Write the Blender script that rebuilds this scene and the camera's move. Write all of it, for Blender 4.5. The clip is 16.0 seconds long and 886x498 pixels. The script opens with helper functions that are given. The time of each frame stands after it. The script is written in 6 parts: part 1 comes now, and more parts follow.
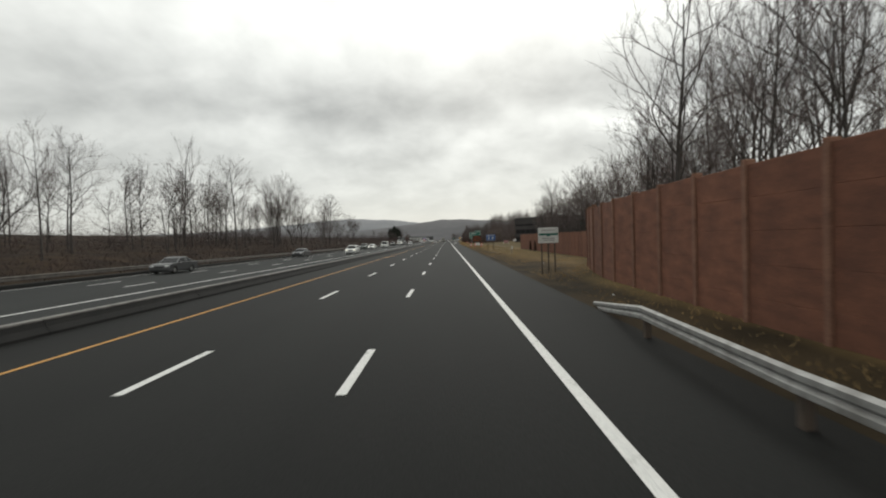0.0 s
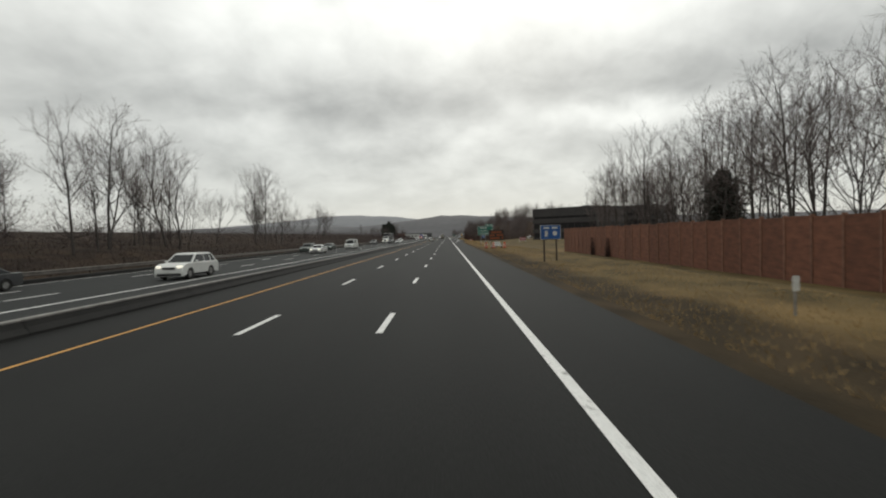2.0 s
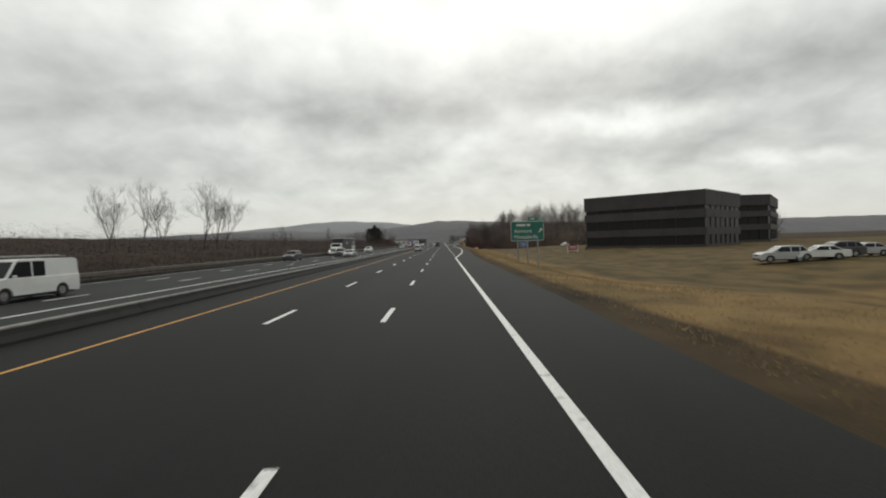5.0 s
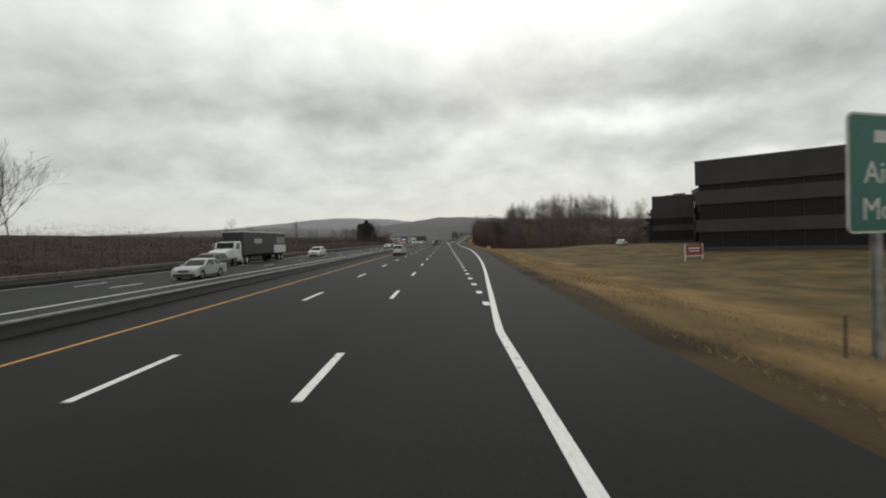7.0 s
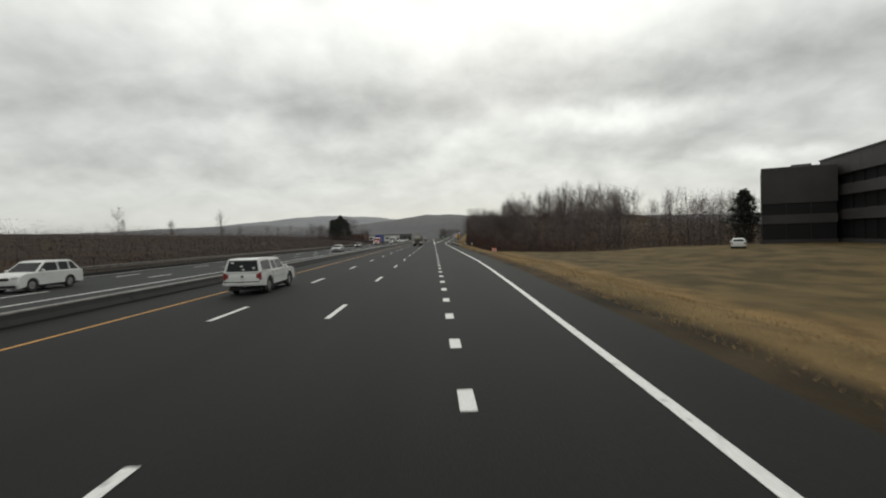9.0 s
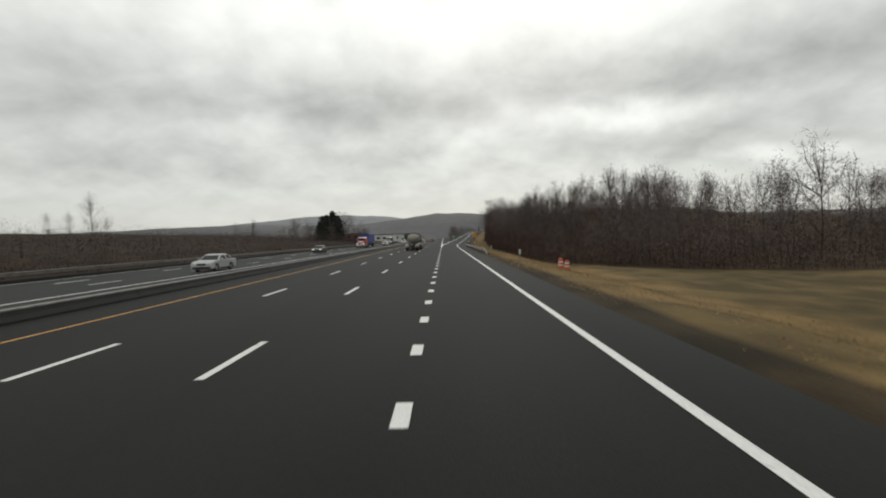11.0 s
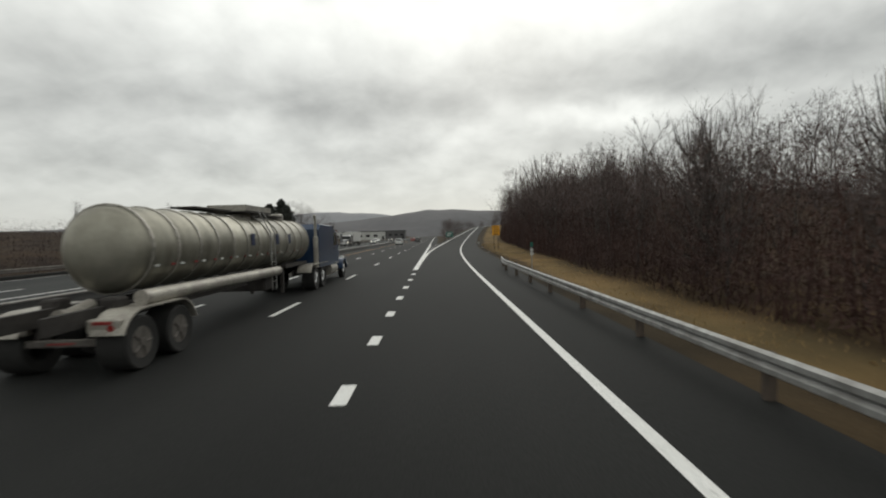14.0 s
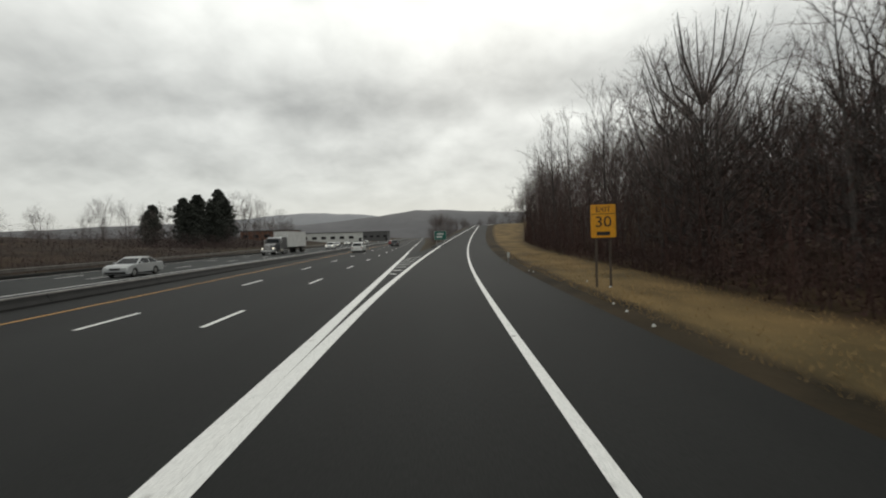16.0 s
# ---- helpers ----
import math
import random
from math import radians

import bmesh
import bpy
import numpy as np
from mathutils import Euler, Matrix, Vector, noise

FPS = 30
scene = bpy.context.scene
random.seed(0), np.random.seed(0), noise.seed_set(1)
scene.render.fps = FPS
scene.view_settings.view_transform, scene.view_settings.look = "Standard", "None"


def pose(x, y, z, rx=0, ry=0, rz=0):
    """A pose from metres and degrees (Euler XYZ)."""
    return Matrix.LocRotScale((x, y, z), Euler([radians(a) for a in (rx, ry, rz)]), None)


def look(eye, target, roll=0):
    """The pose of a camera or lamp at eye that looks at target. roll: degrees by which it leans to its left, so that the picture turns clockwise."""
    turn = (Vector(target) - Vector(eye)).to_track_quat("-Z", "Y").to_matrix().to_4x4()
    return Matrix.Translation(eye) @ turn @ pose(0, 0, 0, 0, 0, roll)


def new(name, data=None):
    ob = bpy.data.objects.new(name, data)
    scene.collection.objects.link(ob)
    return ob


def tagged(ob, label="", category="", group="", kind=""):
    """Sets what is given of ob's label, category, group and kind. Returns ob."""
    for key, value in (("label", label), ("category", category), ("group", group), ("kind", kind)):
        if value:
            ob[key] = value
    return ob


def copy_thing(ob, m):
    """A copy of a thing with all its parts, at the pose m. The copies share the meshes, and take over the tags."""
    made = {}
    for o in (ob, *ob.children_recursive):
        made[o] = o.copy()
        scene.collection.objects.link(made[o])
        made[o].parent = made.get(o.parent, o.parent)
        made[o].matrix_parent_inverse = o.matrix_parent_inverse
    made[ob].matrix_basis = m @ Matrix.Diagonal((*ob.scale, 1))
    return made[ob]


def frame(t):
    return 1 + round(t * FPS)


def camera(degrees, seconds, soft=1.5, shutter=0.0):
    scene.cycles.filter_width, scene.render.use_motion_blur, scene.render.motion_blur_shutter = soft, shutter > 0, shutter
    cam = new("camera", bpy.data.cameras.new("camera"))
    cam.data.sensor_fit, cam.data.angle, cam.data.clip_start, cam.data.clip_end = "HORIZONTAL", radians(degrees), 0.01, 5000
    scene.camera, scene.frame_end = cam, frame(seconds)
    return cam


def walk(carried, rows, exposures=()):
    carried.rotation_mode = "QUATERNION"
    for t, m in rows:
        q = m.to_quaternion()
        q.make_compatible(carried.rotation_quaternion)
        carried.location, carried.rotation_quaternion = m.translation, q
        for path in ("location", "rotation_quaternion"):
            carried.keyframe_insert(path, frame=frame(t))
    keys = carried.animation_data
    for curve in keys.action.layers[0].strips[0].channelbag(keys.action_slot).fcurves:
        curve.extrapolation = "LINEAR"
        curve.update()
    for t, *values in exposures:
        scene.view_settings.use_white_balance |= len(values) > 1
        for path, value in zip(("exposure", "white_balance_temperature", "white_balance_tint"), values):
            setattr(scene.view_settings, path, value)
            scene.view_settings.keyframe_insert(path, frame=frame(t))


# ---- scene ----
# Motorway drive: three lanes, a sound barrier, an office block and an exit ramp.
cam = camera(86.4, 16.0, soft=2.0, shutter=0.12)
ROLL, EYE = 1.68, 2.35
PATH = (
    (0.0, 1.70, -1.03, 0.51, -1.20), (0.5, 1.66, 12.95, 0.45, -1.44), (1.0, 1.67, 27.15, 0.46, -1.39),
    (1.5, 1.71, 41.39, 0.56, -1.55), (2.0, 1.74, 55.57, 0.49, -1.60), (2.5, 1.78, 69.59, 0.43, -1.40),
    (3.0, 1.83, 83.39, 0.50, -1.23), (3.5, 1.88, 96.92, 0.55, -1.22), (4.0, 1.88, 110.43, 0.05, -0.82),
    (6.5, 2.11, 180.53, 0.23, -0.90), (7.0, 2.28, 194.23, 0.29, -1.16), (7.5, 2.46, 207.72, -0.11, -1.30),
    (8.0, 2.67, 221.03, -0.59, -1.73), (8.5, 2.94, 234.36, -1.14, -1.46), (9.0, 3.27, 247.91, -1.17, -1.41),
    (11.5, 4.45, 316.22, 0.25, -1.46), (12.0, 4.54, 329.42, 0.04, -2.02), (12.5, 4.61, 342.58, -0.21, -1.75),
    (13.0, 4.73, 355.74, -0.45, -1.55), (13.5, 4.91, 368.83, -0.64, -1.54), (14.0, 5.13, 381.76, -0.83, -1.71),
    (14.5, 5.36, 394.49, -1.20, -1.57), (15.0, 5.62, 407.01, -1.62, -1.51), (15.5, 5.95, 419.38, -1.89, -1.47),
    (16.0, 6.29, 431.67, -2.11, -1.57),
)
walk(cam, [(t, pose(x, y, EYE, 90 + p, ROLL, yaw)) for t, x, y, yaw, p in PATH], exposures=[(0, 0.12, 6600, 7), (1.2, 0.0, 6600, 7), (16, 0.0, 6600, 7)])

# ---- sky and sun: an overcast, broken cloud deck ----
world = bpy.data.worlds.new("sky")
scene.world = world
world.use_nodes = True
wn, wl = world.node_tree.nodes, world.node_tree.links
wn.clear()


def wnode(kind, **values):
    n = wn.new(kind)
    for k, v in values.items():
        n.inputs[k].default_value = v
    return n


def wmath(op, a, b=None):
    n = wn.new("ShaderNodeMath")
    n.operation = op
    for i, v in enumerate((a, b)):
        if v is None:
            continue
        if isinstance(v, (int, float)):
            n.inputs[i].default_value = v
        else:
            wl.new(v, n.inputs[i])
    return n.outputs[0]


sky = wn.new("ShaderNodeTexSky")
sky.sky_type, sky.sun_disc = "NISHITA", False
sky.sun_elevation, sky.sun_rotation = radians(34), radians(9)
coord = wn.new("ShaderNodeTexCoord")
axes = wn.new("ShaderNodeSeparateXYZ")
wl.new(coord.outputs["Generated"], axes.inputs[0])
up = wmath("MAXIMUM", axes.outputs[2], 0.0)
flat = wmath("ADD", up, 0.42)
deck = wn.new("ShaderNodeCombineXYZ")
wl.new(wmath("DIVIDE", axes.outputs[0], flat), deck.inputs[0])
wl.new(wmath("DIVIDE", axes.outputs[1], flat), deck.inputs[1])
shift = wn.new("ShaderNodeVectorMath")
shift.operation = "ADD"
shift.inputs[1].default_value = (3.1, 7.4, 0)
wl.new(deck.outputs[0], shift.inputs[0])
big = wnode("ShaderNodeTexNoise", Scale=2.2, Detail=3.0, Roughness=0.45, Distortion=0.1)
billow = wnode("ShaderNodeTexNoise", Scale=6.5, Detail=4.0, Roughness=0.52, Distortion=0.2)
warp = wnode("ShaderNodeTexNoise", Scale=7.0, Detail=4.0, Roughness=0.55)
for n in (big, billow):
    wl.new(shift.outputs[0], n.inputs["Vector"])
wl.new(coord.outputs["Generated"], warp.inputs["Vector"])
ragged = wn.new("ShaderNodeSeparateColor")
wl.new(warp.outputs["Color"], ragged.inputs[0])
bearing = wmath("ADD", wmath("ARCTAN2", axes.outputs[0], axes.outputs[1]), wmath("MULTIPLY", wmath("SUBTRACT", ragged.outputs[0], 0.5), 0.24))
height = wmath("ADD", axes.outputs[2], wmath("MULTIPLY", wmath("SUBTRACT", ragged.outputs[1], 0.5), 0.085))
grey = wmath("ADD", 0.665, wmath("ADD", wmath("MULTIPLY", wmath("SUBTRACT", big.outputs[0], 0.5), 0.20), wmath("MULTIPLY", wmath("SUBTRACT", billow.outputs[0], 0.5), 0.46)))
# the larger masses of the deck: bearing, height, half width, half height, lighter or darker
for b0, h0, bw, hh, gain in (
        (-0.18, 0.265, 0.22, 0.045, -0.17), (0.66, 0.275, 0.42, 0.060, -0.24), (-0.60, 0.265, 0.16, 0.060, -0.13), (0.50, 0.165, 0.20, 0.030, -0.13),
        (-0.17, 0.175, 0.13, 0.018, -0.09), (-0.55, 0.135, 0.25, 0.018, -0.07), (0.14, 0.330, 0.16, 0.040, -0.07),
        (0.38, 0.225, 0.18, 0.022, 0.34), (0.26, 0.415, 0.45, 0.085, 0.32), (0.62, 0.122, 0.07, 0.013, 0.24), (-0.38, 0.225, 0.12, 0.030, 0.12),
        (-0.40, 0.415, 0.36, 0.080, 0.20), (0.06, 0.200, 0.10, 0.025, 0.12)):
    across = wmath("DIVIDE", wmath("SUBTRACT", bearing, b0), bw)
    rise = wmath("DIVIDE", wmath("SUBTRACT", height, h0), hh)
    mass = wmath("POWER", 2.718, wmath("MULTIPLY", wmath("ADD", wmath("MULTIPLY", across, across), wmath("MULTIPLY", rise, rise)), -1.0))
    grey = wmath("ADD", grey, wmath("MULTIPLY", mass, gain))
# thinner and brighter overhead, an even pale grey along the horizon
grey = wmath("ADD", grey, wmath("MULTIPLY", wmath("MINIMUM", wmath("MULTIPLY", wmath("MAXIMUM", wmath("SUBTRACT", up, 0.3), 0.0), 2.0), 1.0), 0.22))
grey = wmath("MINIMUM", wmath("MAXIMUM", grey, 0.34), 1.02)
tone = wn.new("ShaderNodeCombineXYZ")
for k, tint_ in enumerate((1.0, 1.005, 0.975)):
    wl.new(wmath("MULTIPLY", grey, tint_), tone.inputs[k])
lift = wmath("MINIMUM", wmath("MULTIPLY", up, 8.0), 1.0)
pale = wn.new("ShaderNodeMix")
pale.data_type = "RGBA"
wl.new(lift, pale.inputs[0])
pale.inputs["A"].default_value = (0.66, 0.665, 0.65, 1)
wl.new(tone.outputs[0], pale.inputs["B"])
mixed = wn.new("ShaderNodeMix")
mixed.data_type = "RGBA"
mixed.inputs[0].default_value = 0.93
skylight = wn.new("ShaderNodeMix")
skylight.data_type, skylight.blend_type = "RGBA", "MULTIPLY"
skylight.inputs[0].default_value = 1.0
skylight.inputs["B"].default_value = (0.1, 0.1, 0.1, 1)
wl.new(sky.outputs[0], skylight.inputs["A"])
wl.new(skylight.outputs["Result"], mixed.inputs["A"])
wl.new(pale.outputs["Result"], mixed.inputs["B"])
# the veiled sun brightens the deck around it
toward = wn.new("ShaderNodeVectorMath")
toward.operation = "DOT_PRODUCT"
toward.inputs[1].default_value = (0.13, 0.82, 0.56)
wl.new(coord.outputs["Generated"], toward.inputs[0])
glow = wmath("MULTIPLY", wmath("POWER", wmath("MAXIMUM", toward.outputs["Value"], 0.0), 3.0), 0.10)
lit = wn.new("ShaderNodeVectorMath")
lit.operation = "SCALE"
wl.new(mixed.outputs["Result"], lit.inputs[0])
wl.new(wmath("ADD", glow, 0.98), lit.inputs["Scale"])
back = wn.new("ShaderNodeBackground")
back.inputs[1].default_value = 1.0
wl.new(lit.outputs[0], back.inputs[0])
out = wn.new("ShaderNodeOutputWorld")
wl.new(back.outputs[0], out.inputs[0])

sun = new("sun", bpy.data.lights.new("sun", "SUN"))
sun.data.energy, sun.data.angle, sun.data.color = 0.5, radians(40), (1.0, 0.97, 0.92)
sun.matrix_world = look((0, 0, 80), (-13, -82, 24))


# ---- materials ----
def material(name, base, second=None, rough=0.8, metal=0.0, scale=3.0, fine_scale=60.0, bump=0.3, spread=(0.35, 0.65), island=0.0, spec=0.5, coat=0.0, stretch=None, grain_range=(0.72, 1.2)):
    """Two colours mixed by a coarse noise, speckled by a fine one, with relief."""
    m = bpy.data.materials.new(name)
    m.use_nodes = True
    nt = m.node_tree
    b = nt.nodes["Principled BSDF"]
    b.inputs["Roughness"].default_value, b.inputs["Metallic"].default_value = rough, metal
    b.inputs["Specular IOR Level"].default_value = spec
    b.inputs["Coat Weight"].default_value = coat
    b.inputs["Coat Roughness"].default_value = 0.08
    tc = nt.nodes.new("ShaderNodeTexCoord")
    source = tc.outputs["Object"]
    if stretch:
        mp = nt.nodes.new("ShaderNodeMapping")
        mp.inputs["Scale"].default_value = stretch
        nt.links.new(source, mp.inputs[0])
        source = mp.outputs[0]
    n1 = nt.nodes.new("ShaderNodeTexNoise")
    n1.inputs["Scale"].default_value, n1.inputs["Detail"].default_value = scale, 5
    n2 = nt.nodes.new("ShaderNodeTexNoise")
    n2.inputs["Scale"].default_value, n2.inputs["Detail"].default_value = fine_scale, 3
    for n in (n1, n2):
        nt.links.new(source, n.inputs["Vector"])
    second = second or tuple(c * 0.75 for c in base)
    ramp = nt.nodes.new("ShaderNodeValToRGB")
    ramp.color_ramp.elements[0].position, ramp.color_ramp.elements[1].position = spread
    ramp.color_ramp.elements[0].color, ramp.color_ramp.elements[1].color = (*second, 1), (*base, 1)
    nt.links.new(n1.outputs[0], ramp.inputs[0])
    mix = nt.nodes.new("ShaderNodeMix")
    mix.data_type, mix.blend_type = "RGBA", "MULTIPLY"
    mix.inputs[0].default_value = 1.0
    grain = nt.nodes.new("ShaderNodeMapRange")
    grain.inputs["From Min"].default_value, grain.inputs["From Max"].default_value = 0.3, 0.7
    grain.inputs["To Min"].default_value, grain.inputs["To Max"].default_value = grain_range
    nt.links.new(n2.outputs[0], grain.inputs[0])
    nt.links.new(ramp.outputs[0], mix.inputs["A"])
    nt.links.new(grain.outputs[0], mix.inputs["B"])
    colour = mix.outputs["Result"]
    if island:
        if island > 0:
            rnd = nt.nodes.new("ShaderNodeNewGeometry").outputs["Random Per Island"]
        else:
            rnd = nt.nodes.new("ShaderNodeObjectInfo").outputs["Random"]
        vary = nt.nodes.new("ShaderNodeMapRange")
        vary.inputs["To Min"].default_value, vary.inputs["To Max"].default_value = 1 - abs(island), 1 + abs(island)
        nt.links.new(rnd, vary.inputs[0])
        m2 = nt.nodes.new("ShaderNodeMix")
        m2.data_type, m2.blend_type = "RGBA", "MULTIPLY"
        m2.inputs[0].default_value = 1.0
        nt.links.new(colour, m2.inputs["A"])
        nt.links.new(vary.outputs[0], m2.inputs["B"])
        colour = m2.outputs["Result"]
    nt.links.new(colour, b.inputs["Base Color"])
    if bump:
        bp = nt.nodes.new("ShaderNodeBump")
        bp.inputs["Strength"].default_value, bp.inputs["Distance"].default_value = bump, 0.02
        nt.links.new(n2.outputs[0], bp.inputs["Height"])
        nt.links.new(bp.outputs[0], b.inputs["Normal"])
    return m


def plain(name, base, rough=0.5, metal=0.0, coat=0.0, emit=0.0, spec=0.5):
    m = bpy.data.materials.new(name)
    m.use_nodes = True
    b = m.node_tree.nodes["Principled BSDF"]
    b.inputs["Base Color"].default_value = (*base, 1)
    b.inputs["Roughness"].default_value, b.inputs["Metallic"].default_value, b.inputs["Coat Weight"].default_value = rough, metal, coat
    b.inputs["Specular IOR Level"].default_value = spec
    if emit:
        b.inputs["Emission Color"].default_value, b.inputs["Emission Strength"].default_value = (*base, 1), emit
    return m


def road_material(name, base, second):
    """Dark asphalt with wheel tracks worn along y, patches and fine aggregate."""
    m = material(name, base, second, rough=0.8, scale=0.35, fine_scale=55, bump=0.35, spread=(0.3, 0.7), stretch=(1, 0.12, 1), spec=0.15)
    return m


M = {}
M["asphalt"] = road_material("asphalt", (0.0155, 0.0162, 0.0155), (0.0095, 0.0101, 0.0098))
M["asphalt_far"] = road_material("older_asphalt", (0.030, 0.032, 0.031), (0.021, 0.023, 0.023))
M["white_line"] = material("white_road_paint", (0.70, 0.70, 0.68), (0.22, 0.22, 0.21), rough=0.7, scale=3.2, fine_scale=45, bump=0.1, spread=(0.27, 0.37))
M["yellow_line"] = material("yellow_road_paint", (0.62, 0.32, 0.07), (0.48, 0.25, 0.055), rough=0.7, scale=2.5, fine_scale=45, bump=0.1)
M["ground"] = bpy.data.materials.new("verge_grass_and_soil")
# barrier sides and kerb near black, the cap on top much paler
M["barrier"] = material("dark_concrete", (0.014, 0.0135, 0.0125), (0.008, 0.0078, 0.0073), rough=0.9, scale=1.1, fine_scale=30, bump=0.4, island=-0.15)
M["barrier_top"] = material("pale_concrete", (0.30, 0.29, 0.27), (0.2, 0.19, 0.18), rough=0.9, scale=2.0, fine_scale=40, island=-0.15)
M["galv"] = material("galvanised_steel", (0.36, 0.36, 0.35), (0.22, 0.215, 0.205), rough=0.6, metal=0.4, scale=4, fine_scale=70, bump=0.1)
M["post_wood"] = material("weathered_wood", (0.11, 0.085, 0.065), (0.06, 0.048, 0.04), rough=0.9, scale=4, fine_scale=50, stretch=(6, 6, 1))
M["wall_panel"] = material("rust_brown_sound_panel", (0.195, 0.080, 0.046), (0.124, 0.051, 0.031), rough=0.9, scale=0.9, fine_scale=26, bump=0.6, island=-0.14, stretch=(1, 1, 3))
M["wall_post"] = material("tan_sound_wall_post", (0.22, 0.112, 0.072), (0.15, 0.075, 0.05), rough=0.9, scale=2.0, fine_scale=30, island=-0.12)
M["bark"] = material("grey_brown_bark", (0.085, 0.074, 0.068), (0.048, 0.042, 0.038), rough=0.95, scale=6, fine_scale=40, bump=0.7, stretch=(3, 3, 0.6))
M["twig"] = material("bare_twigs", (0.145, 0.117, 0.110), (0.098, 0.078, 0.073), rough=0.95, scale=0.7, fine_scale=4, bump=0, island=-0.2)
M["brush"] = material("red_brown_brush", (0.064, 0.032, 0.025), (0.042, 0.022, 0.018), rough=0.95, scale=0.12, fine_scale=0.9, bump=0, island=0.06)
M["brush_red"] = material("red_brown_scrub", (0.058, 0.035, 0.033), (0.036, 0.025, 0.024), rough=0.95, scale=0.12, fine_scale=0.9, bump=0, island=0.12)
M["galv_old"] = material("weathered_steel", (0.17, 0.155, 0.14), (0.10, 0.09, 0.08), rough=0.7, metal=0.25, scale=2, fine_scale=40, bump=0.1)
M["litter"] = material("leaf_litter", (0.060, 0.040, 0.030), (0.03, 0.022, 0.018), rough=0.95, scale=0.8, fine_scale=9, bump=0.5)
M["needle"] = material("dark_conifer_needles", (0.050, 0.056, 0.044), (0.030, 0.034, 0.027), rough=0.9, scale=1.2, fine_scale=9, bump=0, island=0.3)
# hill colours greyed and paled: distance haze is mixed into the base colour
M["hill_near"] = material("hazed_wooded_hill", (0.125, 0.123, 0.128), (0.105, 0.104, 0.11), rough=1.0, scale=0.008, fine_scale=0.05, bump=0, grain_range=(0.92, 1.06))
M["hill_far"] = material("hazed_far_wooded_hill", (0.235, 0.24, 0.25), (0.21, 0.215, 0.23), rough=1.0, scale=0.008, fine_scale=0.05, bump=0, grain_range=(0.94, 1.05))


def ground_material():
    """Dry straw grass with olive patches, bare gravelly soil beside the road, leaf litter under the woods, its colour
    darkened for the shade there.
    """
    m = M["ground"]
    m.use_nodes = True
    nt = m.node_tree
    b = nt.nodes["Principled BSDF"]
    b.inputs["Roughness"].default_value = 0.95
    b.inputs["Specular IOR Level"].default_value = 0.1
    at = nt.nodes.new("ShaderNodeVertexColor")
    at.layer_name = "cover"
    sep = nt.nodes.new("ShaderNodeSeparateColor")
    nt.links.new(at.outputs[0], sep.inputs[0])
    tc = nt.nodes.new("ShaderNodeTexCoord")

    def tex(scale, detail=5, stretch=None):
        n = nt.nodes.new("ShaderNodeTexNoise")
        n.inputs["Scale"].default_value, n.inputs["Detail"].default_value = scale, detail
        source = tc.outputs["Object"]
        if stretch:
            mp = nt.nodes.new("ShaderNodeMapping")
            mp.inputs["Scale"].default_value = stretch
            nt.links.new(source, mp.inputs[0])
            source = mp.outputs[0]
        nt.links.new(source, n.inputs["Vector"])
        return n.outputs[0]

    def ramp(fac, a, c, lo=0.38, hi=0.62):
        r = nt.nodes.new("ShaderNodeValToRGB")
        r.color_ramp.elements[0].position, r.color_ramp.elements[1].position = lo, hi
        r.color_ramp.elements[0].color, r.color_ramp.elements[1].color = (*a, 1), (*c, 1)
        nt.links.new(fac, r.inputs[0])
        return r.outputs[0]

    def blend(fac, a, c, kind="MIX"):
        x = nt.nodes.new("ShaderNodeMix")
        x.data_type, x.blend_type = "RGBA", kind
        if isinstance(fac, float):
            x.inputs[0].default_value = fac
        else:
            nt.links.new(fac, x.inputs[0])
        nt.links.new(a, x.inputs["A"])
        nt.links.new(c, x.inputs["B"])
        return x.outputs["Result"]

    def math_(op, a, c):
        x = nt.nodes.new("ShaderNodeMath")
        x.operation, x.use_clamp = op, True
        for i, v in enumerate((a, c)):
            if isinstance(v, float):
                x.inputs[i].default_value = v
            else:
                nt.links.new(v, x.inputs[i])
        return x.outputs[0]

    coarse, medium, tiny = tex(0.13, 5, (1, 0.6, 1)), tex(0.45, 4, (1, 0.6, 1)), tex(14, 4)
    straw = ramp(medium, (0.17, 0.108, 0.046), (0.36, 0.228, 0.094), 0.34, 0.66)
    olive = ramp(medium, (0.075, 0.056, 0.026), (0.130, 0.094, 0.042))
    soil = ramp(medium, (0.006, 0.006, 0.006), (0.018, 0.015, 0.012))
    # brown litter, taken darker: the shade below the brush is in this colour
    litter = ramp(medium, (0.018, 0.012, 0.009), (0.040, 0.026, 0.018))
    grass = blend(ramp(coarse, (0.12, 0.12, 0.12), (1, 1, 1), 0.36, 0.60), olive, straw)
    # red: straw added, green: bare soil, blue: leaf litter with painted-in shade
    wob = math_("SUBTRACT", math_("ADD", sep.outputs[0], math_("MULTIPLY", medium, 0.6)), 0.3)
    c = blend(wob, olive, grass)
    c = blend(math_("MULTIPLY", math_("SUBTRACT", math_("ADD", sep.outputs[1], coarse), 0.5), 1.6), c, soil)
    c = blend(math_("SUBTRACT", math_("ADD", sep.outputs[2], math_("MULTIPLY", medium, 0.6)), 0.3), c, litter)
    speck = ramp(tiny, (0.84, 0.84, 0.84), (1.12, 1.12, 1.12), 0.3, 0.7)
    c = blend(1.0, c, speck, "MULTIPLY")
    nt.links.new(c, b.inputs["Base Color"])
    bp = nt.nodes.new("ShaderNodeBump")
    bp.inputs["Strength"].default_value, bp.inputs["Distance"].default_value = 0.4, 0.06
    nt.links.new(tiny, bp.inputs["Height"])
    nt.links.new(bp.outputs[0], b.inputs["Normal"])


ground_material()


